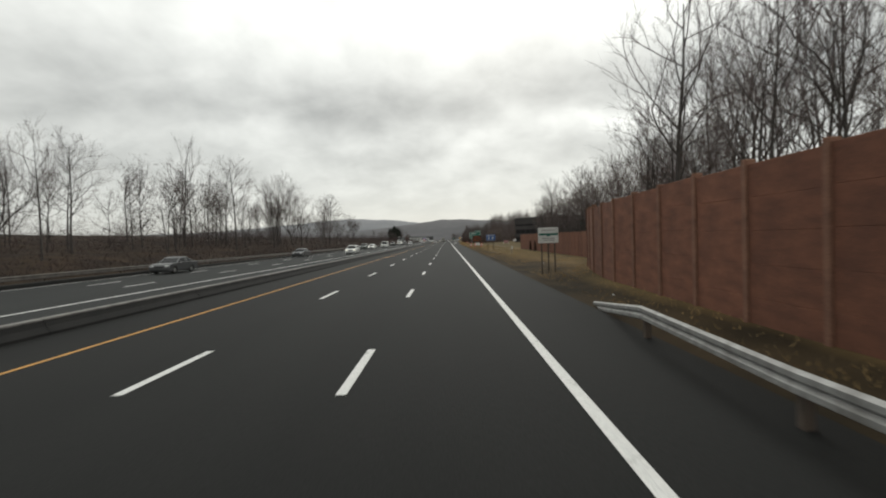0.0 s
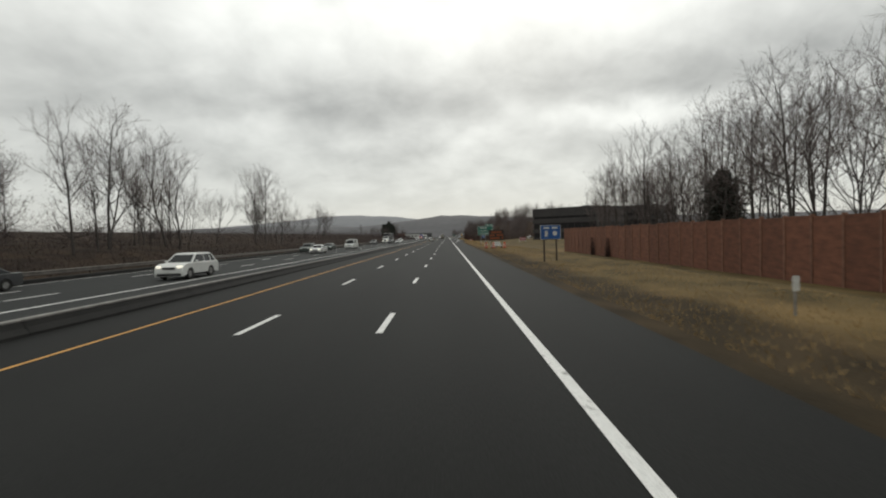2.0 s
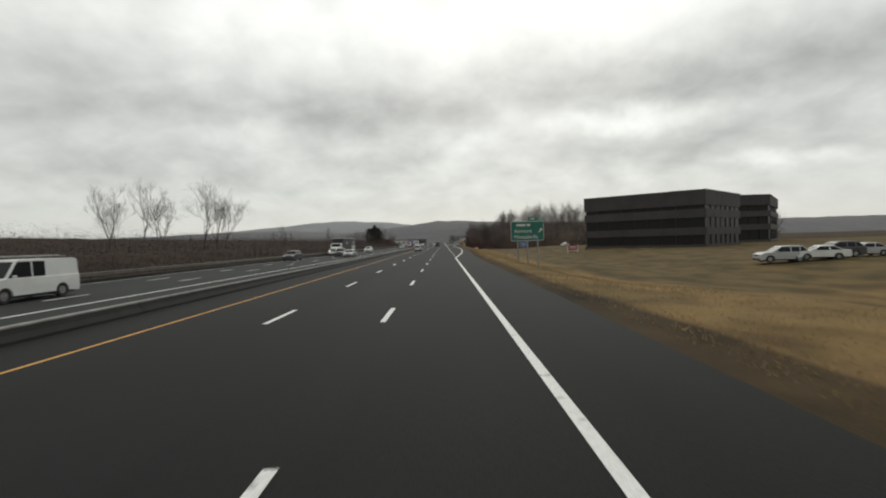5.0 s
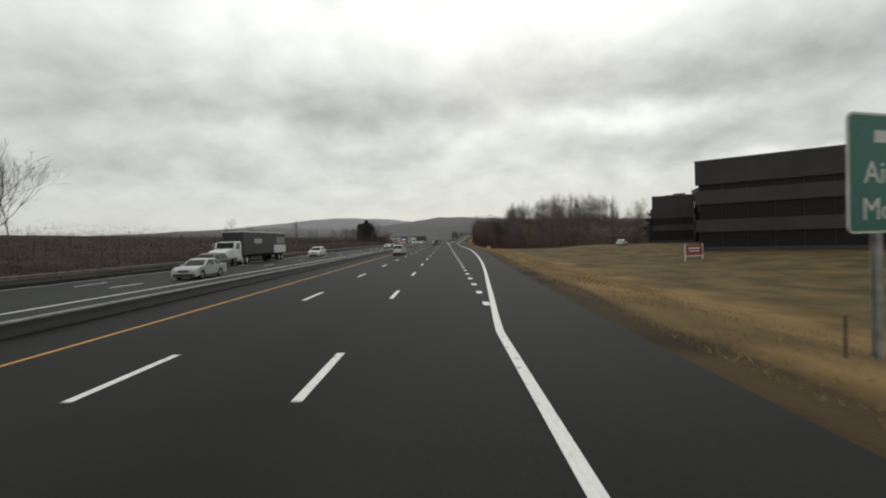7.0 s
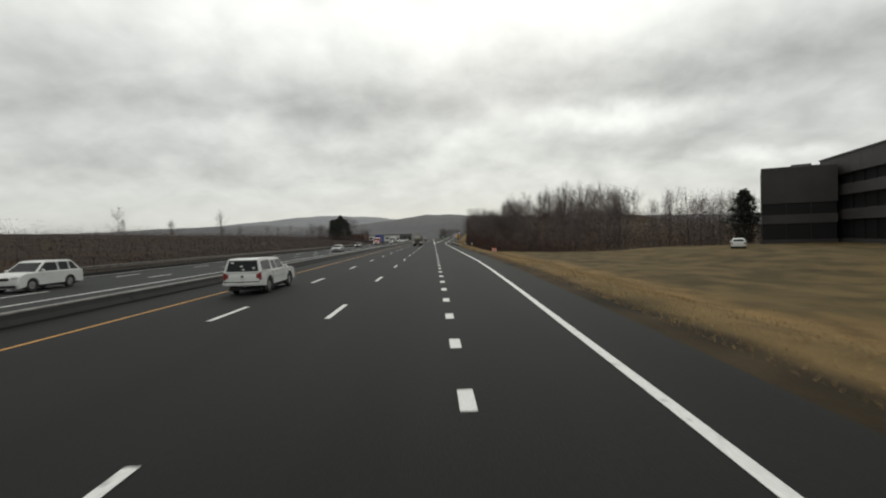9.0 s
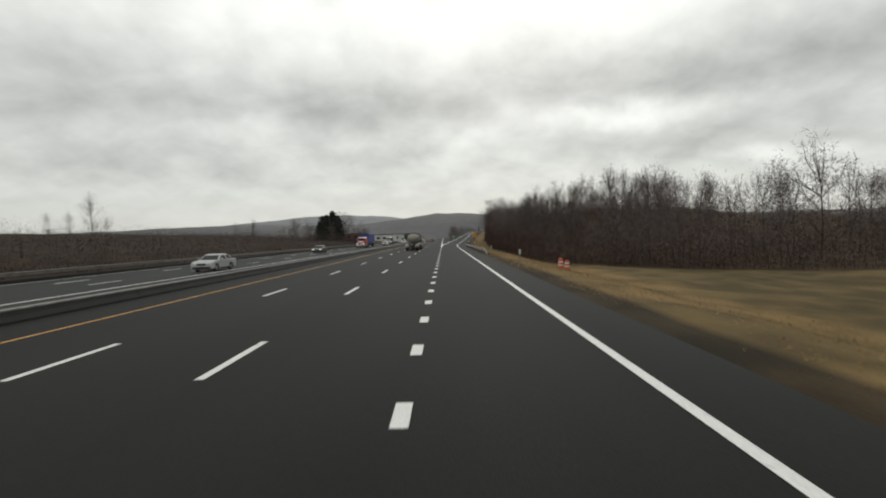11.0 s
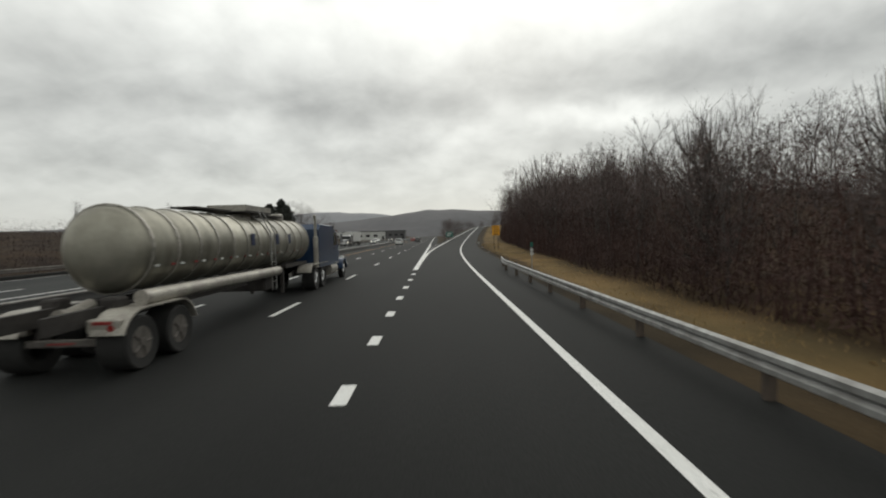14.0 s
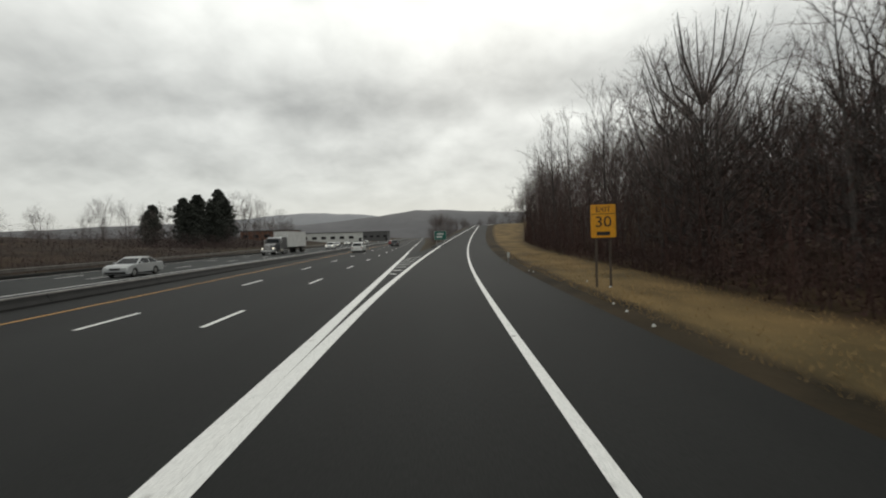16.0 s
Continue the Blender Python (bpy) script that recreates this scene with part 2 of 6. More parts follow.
# ---- mesh tools ----
class Geo:
    """Collects faces of one mesh."""

    def __init__(self):
        self.v, self.f = [], []

    def add(self, verts, faces):
        o = len(self.v)
        self.v += [tuple(p) for p in verts]
        self.f += [tuple(i + o for i in f) for f in faces]
        return self

    def box(self, c, s, turn=0.0, bevel=0.0):
        """A box of size s centred at c, turned about z; bevel cuts its upright and top edges."""
        x, y, z = (a / 2 for a in s)
        b = min(bevel, x * 0.8, y * 0.8, z * 0.8)
        if b <= 0:
            p = [(i * x, j * y, k * z) for k in (-1, 1) for j in (-1, 1) for i in (-1, 1)]
            f = [(0, 2, 3, 1), (4, 5, 7, 6), (0, 1, 5, 4), (2, 6, 7, 3), (0, 4, 6, 2), (1, 3, 7, 5)]
        else:
            ring = lambda k, d: [(x - d, y - d - b, k), (x - d - b, y - d, k), (-x + d + b, y - d, k), (-x + d, y - d - b, k),
                                 (-x + d, -y + d + b, k), (-x + d + b, -y + d, k), (x - d - b, -y + d, k), (x - d, -y + d + b, k)]
            p = ring(-z, b * 0.7) + ring(-z + b, 0) + ring(z - b, 0) + ring(z, b * 0.7)
            f = [tuple(range(7, -1, -1)), tuple(range(24, 32))]
            f += [(r * 8 + i, r * 8 + (i + 1) % 8, r * 8 + 8 + (i + 1) % 8, r * 8 + 8 + i) for r in range(3) for i in range(8)]
        ca, sa = math.cos(turn), math.sin(turn)
        return self.add([(c[0] + ca * q[0] - sa * q[1], c[1] + sa * q[0] + ca * q[1], c[2] + q[2]) for q in p], f)

    def tube(self, pts, radii, n=6, caps=True):
        pts = [Vector(p) for p in pts]
        if isinstance(radii, (int, float)):
            radii = [radii] * len(pts)
        verts, faces = [], []
        side = None
        for i, p in enumerate(pts):
            d = (pts[min(i + 1, len(pts) - 1)] - pts[max(i - 1, 0)]).normalized()
            if side is None:
                side = d.orthogonal().normalized()
            side = (side - d * side.dot(d)).normalized()
            other = d.cross(side)
            for k in range(n):
                a = 2 * math.pi * k / n
                verts.append(p + (side * math.cos(a) + other * math.sin(a)) * radii[i])
        for i in range(len(pts) - 1):
            for k in range(n):
                faces.append((i * n + k, i * n + (k + 1) % n, i * n + n + (k + 1) % n, i * n + n + k))
        if caps:
            faces.append(tuple(range(n - 1, -1, -1)))
            faces.append(tuple(range((len(pts) - 1) * n, len(pts) * n)))
        return self.add(verts, faces)

    def wheel(self, c, r, w, n=20, inner=0.0, bevel=0.03):
        """A disc or ring with its axle along x."""
        prof = [(r - bevel, -w / 2), (r, -w / 2 + bevel), (r, w / 2 - bevel), (r - bevel, w / 2)]
        if inner:
            prof = [(inner, -w / 2 + bevel)] + prof + [(inner, w / 2 - bevel)]
        m, verts, faces = len(prof), [], []
        for k in range(n):
            a = 2 * math.pi * k / n
            verts += [(c[0] + x, c[1] + q * math.cos(a), c[2] + q * math.sin(a)) for q, x in prof]
        for k in range(n):
            j = (k + 1) % n
            for i in range(m - 1 + bool(inner)):
                faces.append((k * m + i, j * m + i, j * m + (i + 1) % m, k * m + (i + 1) % m))
        if not inner:
            faces.append(tuple(k * m for k in range(n - 1, -1, -1)))
            faces.append(tuple(k * m + m - 1 for k in range(n)))
        return self.add(verts, faces)

    def extrude(self, outline, x0, x1, close=True):
        """A (y, z) outline carried from x0 to x1."""
        n = len(outline)
        verts = [(x0, y, z) for y, z in outline] + [(x1, y, z) for y, z in outline]
        faces = [(i, (i + 1) % n, n + (i + 1) % n, n + i) for i in range(n)]
        if close:
            faces += [tuple(range(n - 1, -1, -1)), tuple(range(n, 2 * n))]
        return self.add(verts, faces)

    def loft(self, rings, cap=True):
        n = len(rings[0])
        verts = [p for r in rings for p in r]
        faces = [(i * n + k, i * n + (k + 1) % n, i * n + n + (k + 1) % n, i * n + n + k) for i in range(len(rings) - 1) for k in range(n)]
        if cap:
            faces += [tuple(range(n - 1, -1, -1)), tuple(range((len(rings) - 1) * n, len(rings) * n))]
        return self.add(verts, faces)

    def mesh(self, name, mat, smooth=False):
        me = bpy.data.meshes.new(name)
        me.from_pydata(self.v, [], self.f)
        me.validate()
        bm = bmesh.new()
        bm.from_mesh(me)
        bmesh.ops.recalc_face_normals(bm, faces=bm.faces)
        bm.to_mesh(me)
        bm.free()
        me.materials.append(M[mat] if isinstance(mat, str) else mat)
        if smooth:
            me.shade_smooth()
            me.set_sharp_from_angle(angle=radians(38))
        return me


def part(name, geo, mat, parent=None, label="", smooth=False):
    """One mesh object, under a thing or a part of it."""
    ob = new(name, geo.mesh(name, mat, smooth) if isinstance(geo, Geo) else geo)
    if parent is not None:
        ob.parent = parent
    if label:
        ob["label"] = label
    return ob


def thing(name, at, turn=0.0, label="", category="", group="", kind=""):
    ob = new(name)
    ob.matrix_basis = pose(*at, 0, 0, turn)
    ob.empty_display_size = 0.3
    return tagged(ob, label, category, group, kind)


def quick_mesh(name, verts, faces, mat, width=3):
    """A large mesh from arrays of points and of triangles or quads."""
    me = bpy.data.meshes.new(name)
    verts, faces = np.asarray(verts, dtype=np.float32), np.asarray(faces, dtype=np.int32)
    me.vertices.add(len(verts))
    me.vertices.foreach_set("co", verts.ravel())
    me.loops.add(faces.size)
    me.loops.foreach_set("vertex_index", faces.ravel())
    me.polygons.add(len(faces))
    me.polygons.foreach_set("loop_start", np.arange(0, faces.size, faces.shape[1], dtype=np.int32))
    me.update(calc_edges=True)
    me.materials.append(M[mat])
    return me


# ---- the lie of the land ----
LINE_B, LINE_A, LINE_Y, LINE_E = 0.0, -3.64, -6.95, 3.58
Y0, Y1 = -60.0, 1500.0


def ease(a, b, v):
    u = min(max((v - a) / (b - a), 0.0), 1.0)
    return u * u * (3 - 2 * u)


def steps(v, pts):
    return float(np.interp(v, [p[0] for p in pts], [p[1] for p in pts]))


def edge_right(y):
    """The right white line: the lane's edge, then the edge of the exit lane and of the ramp."""
    x = steps(y, ((0, 3.58), (206, 3.58), (208, 3.7), (213.7, 4.1), (219, 4.45), (227, 5.0), (239.6, 5.75), (254, 6.4), (268, 6.9), (280, 7.25), (293, 7.5), (405, 7.5)))
    return x + 0.00055 * max(0.0, y - 405) ** 2


def ramp_left(y):
    return LINE_E + 0.25 + 0.00095 * max(0.0, y - 432) ** 2


def pave_right(y):
    return edge_right(y) + steps(y, ((0, 2.75), (120, 2.95), (206, 3.1), (235, 1.9), (300, 1.8), (345, 1.8), (400, 2.2), (425, 3.2), (470, 3.0), (600, 2.4)))


def ramp_rise(y):
    d = max(0.0, y - 455)
    return 0.00042 * d * d if d < 110 else 5.08 + 1.6 * ease(110, 170, d)


def road_z(x, y):
    return ramp_rise(y) * ease(4.2, max(ramp_left(y), 5.2), x)


def wood_edge(y):
    """Where the wooded bank begins, right of the road."""
    return steps(y, ((334, 64), (338, 48), (342, 37), (348, 28), (356, 23), (362, 19.5), (370, 16), (380, 14.2), (390, 13.9), (408, 14.6), (425, 16.3), (445, 17.5), (452, 18.2), (466, 19.6), (485, 20.3), (505, 22), (540, 30), (600, 45)))


def land_z(x, y):
    """Height of the ground beside the road."""
    r = pave_right(y)
    if -27 < x < r + 0.2:
        return road_z(x, y) - 0.12
    if x >= r + 0.2:
        d = x - r
        base = road_z(r, y) * ease(46, 10, d) * ease(1000, 700, y) - 0.03 - 0.12 * ease(0, 1.2, d) * ease(470, 430, y)
        # level verge; a rising wooded bank from the end of the office grounds on
        bank = ease(330, 345, y)
        foot = wood_edge(y) - r
        rise = ease(foot + 8, foot + steps(y, ((380, 95), (405, 60), (455, 58), (485, 34))), d) * steps(y, ((335, 0.2), (380, 0.6), (405, 2.6), (430, 5.2), (480, 7.5), (520, 11), (640, 14), (850, 10), (1100, 0)))
        rise *= ease(foot + 170, foot + 95, d)
        rise *= 1 + 0.35 * noise.noise((x * 0.035, y * 0.03, 8))
        dip = -1.25 * ease(2.0, 9.5, d) * (1 - bank) * ease(150, 185, y) * (1 - 0.75 * ease(20, 36, d))
        dip -= 1.25 * ease(8, 18, d) * ease(35, 62, y) * ease(190, 150, y) * (1 - 0.6 * ease(24, 36, d))
        dip -= 1.25 * ease(2.0, 8.5, d) * bank * ease(395, 362, y)
        mound = 0.5 * ease(0.5, 4.0, d) * ease(60, 20, y)
        return base + bank * rise + dip + mound + 0.10 * noise.noise((x * 0.35, y * 0.2, 0)) * ease(0.5, 3, d)
    d = -27 - x
    z = -0.05 + 2.1 * ease(0, 15, d) * ease(560, 500, y) + 0.5 * ease(500, 560, y) * ease(0, 14, d) + 3.4 * ease(14, 52, d) + 2.6 * ease(60, 160, d)
    return z + 0.12 * noise.noise((x * 0.3, y * 0.2, 3))


def axis(spans):
    out_ = []
    for a, b, s in spans:
        out_ += list(np.arange(a, b, s))
    return out_ + [spans[-1][1]]


gx = axis(((-4000, -800, 640), (-800, -160, 80), (-160, -60, 12), (-60, -26.5, 3), (-26.5, 3, 6), (3, 32, 0.75), (32, 100, 3), (100, 200, 10), (200, 800, 60), (800, 4000, 640)))
gy = axis(((-3000, -300, 540), (-300, -60, 40), (-60, 520, 1.6), (520, 720, 5), (720, 1500, 60), (1500, 4800, 660)))
verts = [(x, y, land_z(x, y)) for y in gy for x in gx]
nx = len(gx)
faces = [(j * nx + i, j * nx + i + 1, j * nx + nx + i + 1, j * nx + nx + i) for j in range(len(gy) - 1) for i in range(nx - 1)]
me = quick_mesh("ground", verts, faces, "ground")
me.shade_smooth()
cover = me.color_attributes.new("cover", "FLOAT_COLOR", "POINT")
tint = np.ones((len(verts), 4), dtype=np.float32)
for i, (x, y, z) in enumerate(verts):
    d = x - pave_right(y)
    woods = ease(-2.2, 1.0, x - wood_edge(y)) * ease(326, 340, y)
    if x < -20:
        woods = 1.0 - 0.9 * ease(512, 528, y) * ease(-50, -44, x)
    soil = ease(2.9 - 0.9 * ease(140, 170, y), 1.2 - 0.4 * ease(140, 170, y), d) if d > 0 else 1.0
    soil = max(soil, 0.62 * ease(10, 40, y) * ease(160, 120, y) * ease(5.5, 1.5, d))
    straw = steps(y, ((0, 0.45), (60, 0.5), (140, 0.6), (170, 1.0), (420, 0.9), (440, 0.5), (500, 0.4))) * (1 - 0.97 * ease(7.5, 13, d) * ease(150, 180, y)) * (1 - 0.85 * ease(4.5, 8.5, d) * ease(160, 130, y))
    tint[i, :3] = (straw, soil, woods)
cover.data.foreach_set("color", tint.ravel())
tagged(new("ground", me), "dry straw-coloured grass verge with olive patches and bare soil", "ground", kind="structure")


def ribbon(left, right, ys, z, mat, name, thick=0.0):
    """A strip of road surface between two lines that run along y, with real edges when it has thickness."""
    g = Geo()
    rings = []
    for y in ys:
        a, b = left(y), right(y)
        if thick:
            rings.append([(a, y, z(a, y)), (b, y, z(b, y)), (b, y, z(b, y) - thick), (a, y, z(a, y) - thick)])
        else:
            rings.append([(a, y, z(a, y)), (b, y, z(b, y))])
    if thick:
        g.loft(rings)
    else:
        n = len(rings)
        g.add([p for r in rings for p in r], [(2 * i, 2 * i + 1, 2 * i + 3, 2 * i + 2) for i in range(n - 1)])
    return part(name, g, mat)


def road_sheet():
    """Main carriageway and exit lane as one sheet; past the nose of the gore, two."""
    g = Geo()
    ys = [Y0 + 4 * i for i in range(int((500 - Y0) / 4) + 1)]
    cols = 26
    for y in ys:
        r = pave_right(y)
        g.v += [(-10.4 + (r + 10.4) * i / cols, y, road_z(-10.4 + (r + 10.4) * i / cols, y)) for i in range(cols + 1)]
    n = cols + 1
    g.f += [(j * n + i, j * n + i + 1, j * n + n + i + 1, j * n + n + i) for j in range(len(ys) - 1) for i in range(cols)]
    o = len(g.v)
    for y in ys:
        r = pave_right(y)
        g.v += [(r, y, road_z(r, y)), (r + 0.05, y, road_z(r, y) - 0.14)]
    g.f += [(o + 2 * j, o + 2 * j + 1, o + 2 * j + 3, o + 2 * j + 2) for j in range(len(ys) - 1)]
    ob = part("road", g, "asphalt")
    tagged(ob, "dark damp asphalt carriageway with three lanes and an exit lane", "road", kind="structure")


road_sheet()
ys_far = [500 + 20 * i for i in range(51)]
tagged(ribbon(lambda y: -10.4, lambda y: 6.0, ys_far, lambda x, y: 0.0, "asphalt", "road", 0.1), "dark asphalt main carriageway running on straight", "road", kind="structure")
ys_ramp = [500 + 6 * i for i in range(26)]
tagged(ribbon(lambda y: ramp_left(y) - 1.2, pave_right, ys_ramp, lambda x, y: ramp_rise(y), "asphalt", "road", 0.1), "asphalt exit ramp climbing and curving away", "road", kind="structure")
ys_opp = [Y0 + 20 * i for i in range(79)]
tagged(ribbon(lambda y: -25.6, lambda y: -10.4, ys_opp, lambda x, y: -0.004, "asphalt_far", "road", 0.1), "grey asphalt oncoming carriageway with three lanes", "road", kind="structure")


# ---- road paint ----
def painted(name, left, right, y_a, y_b, mat, label, step=4.0):
    n = max(1, int((y_b - y_a) / step))
    ys = [y_a + (y_b - y_a) * i / n for i in range(n + 1)]
    ob = ribbon(left, right, ys, lambda x, y: road_z(x, y) + 0.009, mat, name)
    return tagged(ob, label, "road marking", kind="structure")


def along(f, w):
    return (lambda y: f(y) - w / 2), (lambda y: f(y) + w / 2)


painted("edge_line", *along(lambda y: LINE_Y, 0.13), Y0, Y1, "yellow_line", "solid yellow line along the median shoulder", 20)
painted("edge_line", *along(edge_right, 0.2), Y0, 500, "white_line", "solid white line along the right shoulder", 2)
painted("edge_line", *along(edge_right, 0.2), 500, 640, "white_line", "solid white line along the ramp's outer edge", 4)
painted("edge_line", lambda y: -14.7, lambda y: -14.48, Y0, Y1, "white_line", "solid pale line beside the median on the far carriageway", 20)
painted("edge_line", lambda y: -25.1, lambda y: -24.95, Y0, Y1, "white_line", "solid white line along the far shoulder", 20)
dash_bm = Geo().box((0, 1.49, 0.009), (0.17, 2.98, 0.006)).mesh("lane_dash", "white_line")
for line, phase, last in ((LINE_B, 6.14, 78), (LINE_A, 6.39, 78), (-18.1, 3.2, 60), (-21.7, 5.0, 60)):
    for k in range(-5, last):
        ob = new("lane_dash", dash_bm)
        ob.matrix_basis = pose(line, phase + 12.19 * k, 0)
        tagged(ob, "white dashed lane line on dark asphalt", "road marking", group="lane dashes", kind="structure")
for k in range(-1, 55):
    ob = new("dotted_dash", Geo().box((0, 0.45, 0.01), (0.24, 0.9, 0.006)).mesh("dotted_dash", "white_line") if k < 0 else bpy.data.objects["dotted_dash"].data)
    ob.matrix_basis = pose(LINE_E + 0.1, 214.3 + 3.625 * k, 0)
    tagged(ob, "short white dotted line beside the exit lane", "road marking", group="exit lane dots", kind="structure")
painted("gore_line", lambda y: LINE_E - 0.12, lambda y: LINE_E + 0.22, 414, 500, "white_line", "wide white line where the exit splits off", 2)
painted("gore_line", lambda y: LINE_E - 0.2, lambda y: LINE_E + 0.05, 500, Y1, "white_line", "solid white line along the main carriageway", 20)
painted("gore_line", lambda y: max(ramp_left(y) - 0.1, LINE_E + 0.223), lambda y: LINE_E + 0.225 + (ramp_left(y) - LINE_E - 0.005) * ease(416, 440, y), 416, 500, "white_line", "wide white line along the ramp's inner side", 1.5)
painted("gore_line", lambda y: ramp_left(y) - 0.1, lambda y: ramp_left(y) + 0.1, 500, 640, "white_line", "white line along the climbing ramp", 4)
for k in range(7):
    y = 462 + 3.2 * k
    g, a, b = Geo(), LINE_E + 0.3, ramp_left(y) - 0.35
    g.add([(a, y, road_z(a, y) + 0.01), (b, y - 0.4, road_z(b, y) + 0.012), (b, y + 0.1, road_z(b, y) + 0.012), (a, y + 0.5, road_z(a, y) + 0.01)], [(0, 1, 2, 3)])
    tagged(part("gore_hatch", g, "white_line"), "worn white hatching bar in the gore", "road marking", group="gore hatching", kind="structure")


# ---- median barrier and guide rails ----
def concrete_barrier(x, y_a, y_b, piece, high, label):
    base = thing("median_barrier", (x, 0, 0), 0, label, "barrier", kind="structure")
    prof = [(-0.30, -0.1), (-0.30, 0.08), (-0.17, 0.24), (-0.11, high - 0.07), (0.11, high - 0.07), (0.17, 0.24), (0.30, 0.08), (0.30, -0.1)]
    body, top = Geo(), Geo()
    n = len(prof)
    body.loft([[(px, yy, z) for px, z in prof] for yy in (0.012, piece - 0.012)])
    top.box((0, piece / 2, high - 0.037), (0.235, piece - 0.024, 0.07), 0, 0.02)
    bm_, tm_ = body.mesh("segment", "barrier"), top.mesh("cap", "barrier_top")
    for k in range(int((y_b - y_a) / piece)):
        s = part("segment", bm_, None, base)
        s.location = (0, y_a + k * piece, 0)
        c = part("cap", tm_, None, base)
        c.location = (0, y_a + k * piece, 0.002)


concrete_barrier(-9.75, -60, 900, 8.0, 0.46, "low near-black concrete median barrier with a pale top edge")


def guide_rail(path, label, top=0.72, step=3.8, beam="galv", blunt=True, sink=0.0, sink_end=0.0):
    """Corrugated steel beam on posts, along a list of (x, y)."""
    base = thing("guide_rail", (*path[0], land_z(*path[0])), 0, label, "guide rail", kind="structure")
    ox, oy, oz = base.location
    pts, d = [], 0.0
    for (xa, ya), (xb, yb) in zip(path, path[1:]):
        length = math.hypot(xb - xa, yb - ya)
        k = max(1, int(length / step))
        pts += [(xa + (xb - xa) * i / k, ya + (yb - ya) * i / k) for i in range(k)]
    pts.append(path[-1])
    section = [(-0.02, -0.155), (-0.085, -0.12), (-0.085, -0.05), (-0.03, 0.0), (-0.085, 0.05), (-0.085, 0.12), (-0.02, 0.155), (0.0, 0.15), (-0.055, 0.1), (-0.055, 0.06), (0.0, 0.0), (-0.055, -0.06), (-0.055, -0.1), (0.0, -0.15)]
    post_m = Geo().box((0.10, 0, 0.30), (0.15, 0.12, 0.95), 0, 0.012).mesh("post", "post_wood")
    sgn = 1 if path[0][0] > -10 else -1
    level = [land_z(x, y) if x > 0 else 0.0 for x, y in pts]
    level[0] -= sink
    level[-1] -= sink_end
    for i, (x, y) in enumerate(pts):
        z = level[i]
        if i + 1 < len(pts):
            (x2, y2), z2 = pts[i + 1], level[i + 1]
            g = Geo().loft([[(sgn * a + xx - ox, yy - oy, zz + top - 0.155 + b - oz) for a, b in section] for xx, yy, zz in ((x, y, z), (x2, y2 + 0.02, z2))])
            part("beam", g, beam, base)
        p = part("post", post_m, None, base)
        p.matrix_basis = pose(x - ox, y - oy, z - oz, 0, 0, 0 if sgn > 0 else 180)
    if blunt:
        x, y = pts[-1]
        z = land_z(x, y) if x > 0 else 0.0
        g = Geo().tube([(x - ox - 0.03, y - oy + 0.1, z + top - 0.31 - oz), (x - ox - 0.03, y - oy + 0.1, z + top - oz)], 0.11, 10)
        part("end_shoe", g, beam, base)
    return base


guide_rail([(5.75, -40), (5.75, 4.5), (6.05, 9.6), (6.8, 15.4)], "galvanised corrugated guide rail on posts, its far end bent down to the ground", 0.84, step=4.8, blunt=False, sink_end=0.74)
guide_rail([(9.98, 364.7), (9.7, 367.0), (9.55, 370.5), (9.5, 380), (9.4, 400), (9.4, 411.5), (9.75, 415.2), (11.0, 419.3)], "galvanised corrugated guide rail beside the exit lane, its ends flared and bent down", 0.82, blunt=False, sink=0.55, sink_end=0.72)
guide_rail([(-26.0, -60), (-26.0, 700)], "dull weathered guide rail along the far shoulder", 0.78, 7.6, "galv_old", blunt=False)
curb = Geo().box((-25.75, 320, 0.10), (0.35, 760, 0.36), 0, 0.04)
tagged(part("kerb", curb, "barrier"), "near-black kerb below the far guide rail", "kerb", kind="structure")


# ---- the sound wall ----
def sound_wall(path, label, spacing=2.45):
    base = thing("wall_sound", (path[0][0], path[0][1], 0), 0, label, "sound wall", kind="structure")
    ox, oy = path[0][:2]
    pts, carry = [], 0.0
    for (xa, ya, ha), (xb, yb, hb) in zip(path, path[1:]):
        length = math.hypot(xb - xa, yb - ya)
        d = carry
        while d < length:
            u = d / length
            pts.append((xa + (xb - xa) * u, ya + (yb - ya) * u, ha + (hb - ha) * u))
            d += spacing
        carry = d - length
    rng = random.Random(4)
    for i, (x, y, h) in enumerate(pts):
        z = land_z(x, y) - 0.15
        turn = math.atan2(pts[min(i + 1, len(pts) - 1)][1] - pts[max(i - 1, 0)][1], pts[min(i + 1, len(pts) - 1)][0] - pts[max(i - 1, 0)][0])
        g = Geo().box((0, 0, h / 2 + 0.06), (0.18, 0.26, h + 0.1), 0, 0.02)
        p = part("post", g, "wall_post", base)
        p.matrix_basis = pose(x - ox, y - oy, z, 0, 0, math.degrees(turn))
        if i + 1 < len(pts):
            x2, y2, h2 = pts[i + 1]
            a = math.atan2(y2 - y, x2 - x)
            w = math.hypot(x2 - x, y2 - y) - 0.2
            rows, side = 5, []
            for r in range(rows):
                z_a, z_b = r * h / rows, (r + 1) * h / rows
                side += [(0.055, z_a), (0.065, z_a + 0.012), (0.065, z_b - 0.012), (0.055, z_b)]
            g = Geo().extrude(side + [(-a_, b_) for a_, b_ in reversed(side)], -w / 2, w / 2)
            p = part("panel", g, "wall_panel", base)
            p.matrix_basis = pose((x + x2) / 2 - ox, (y + y2) / 2 - oy, z + rng.uniform(-0.03, 0.03), 0, 0, math.degrees(a))


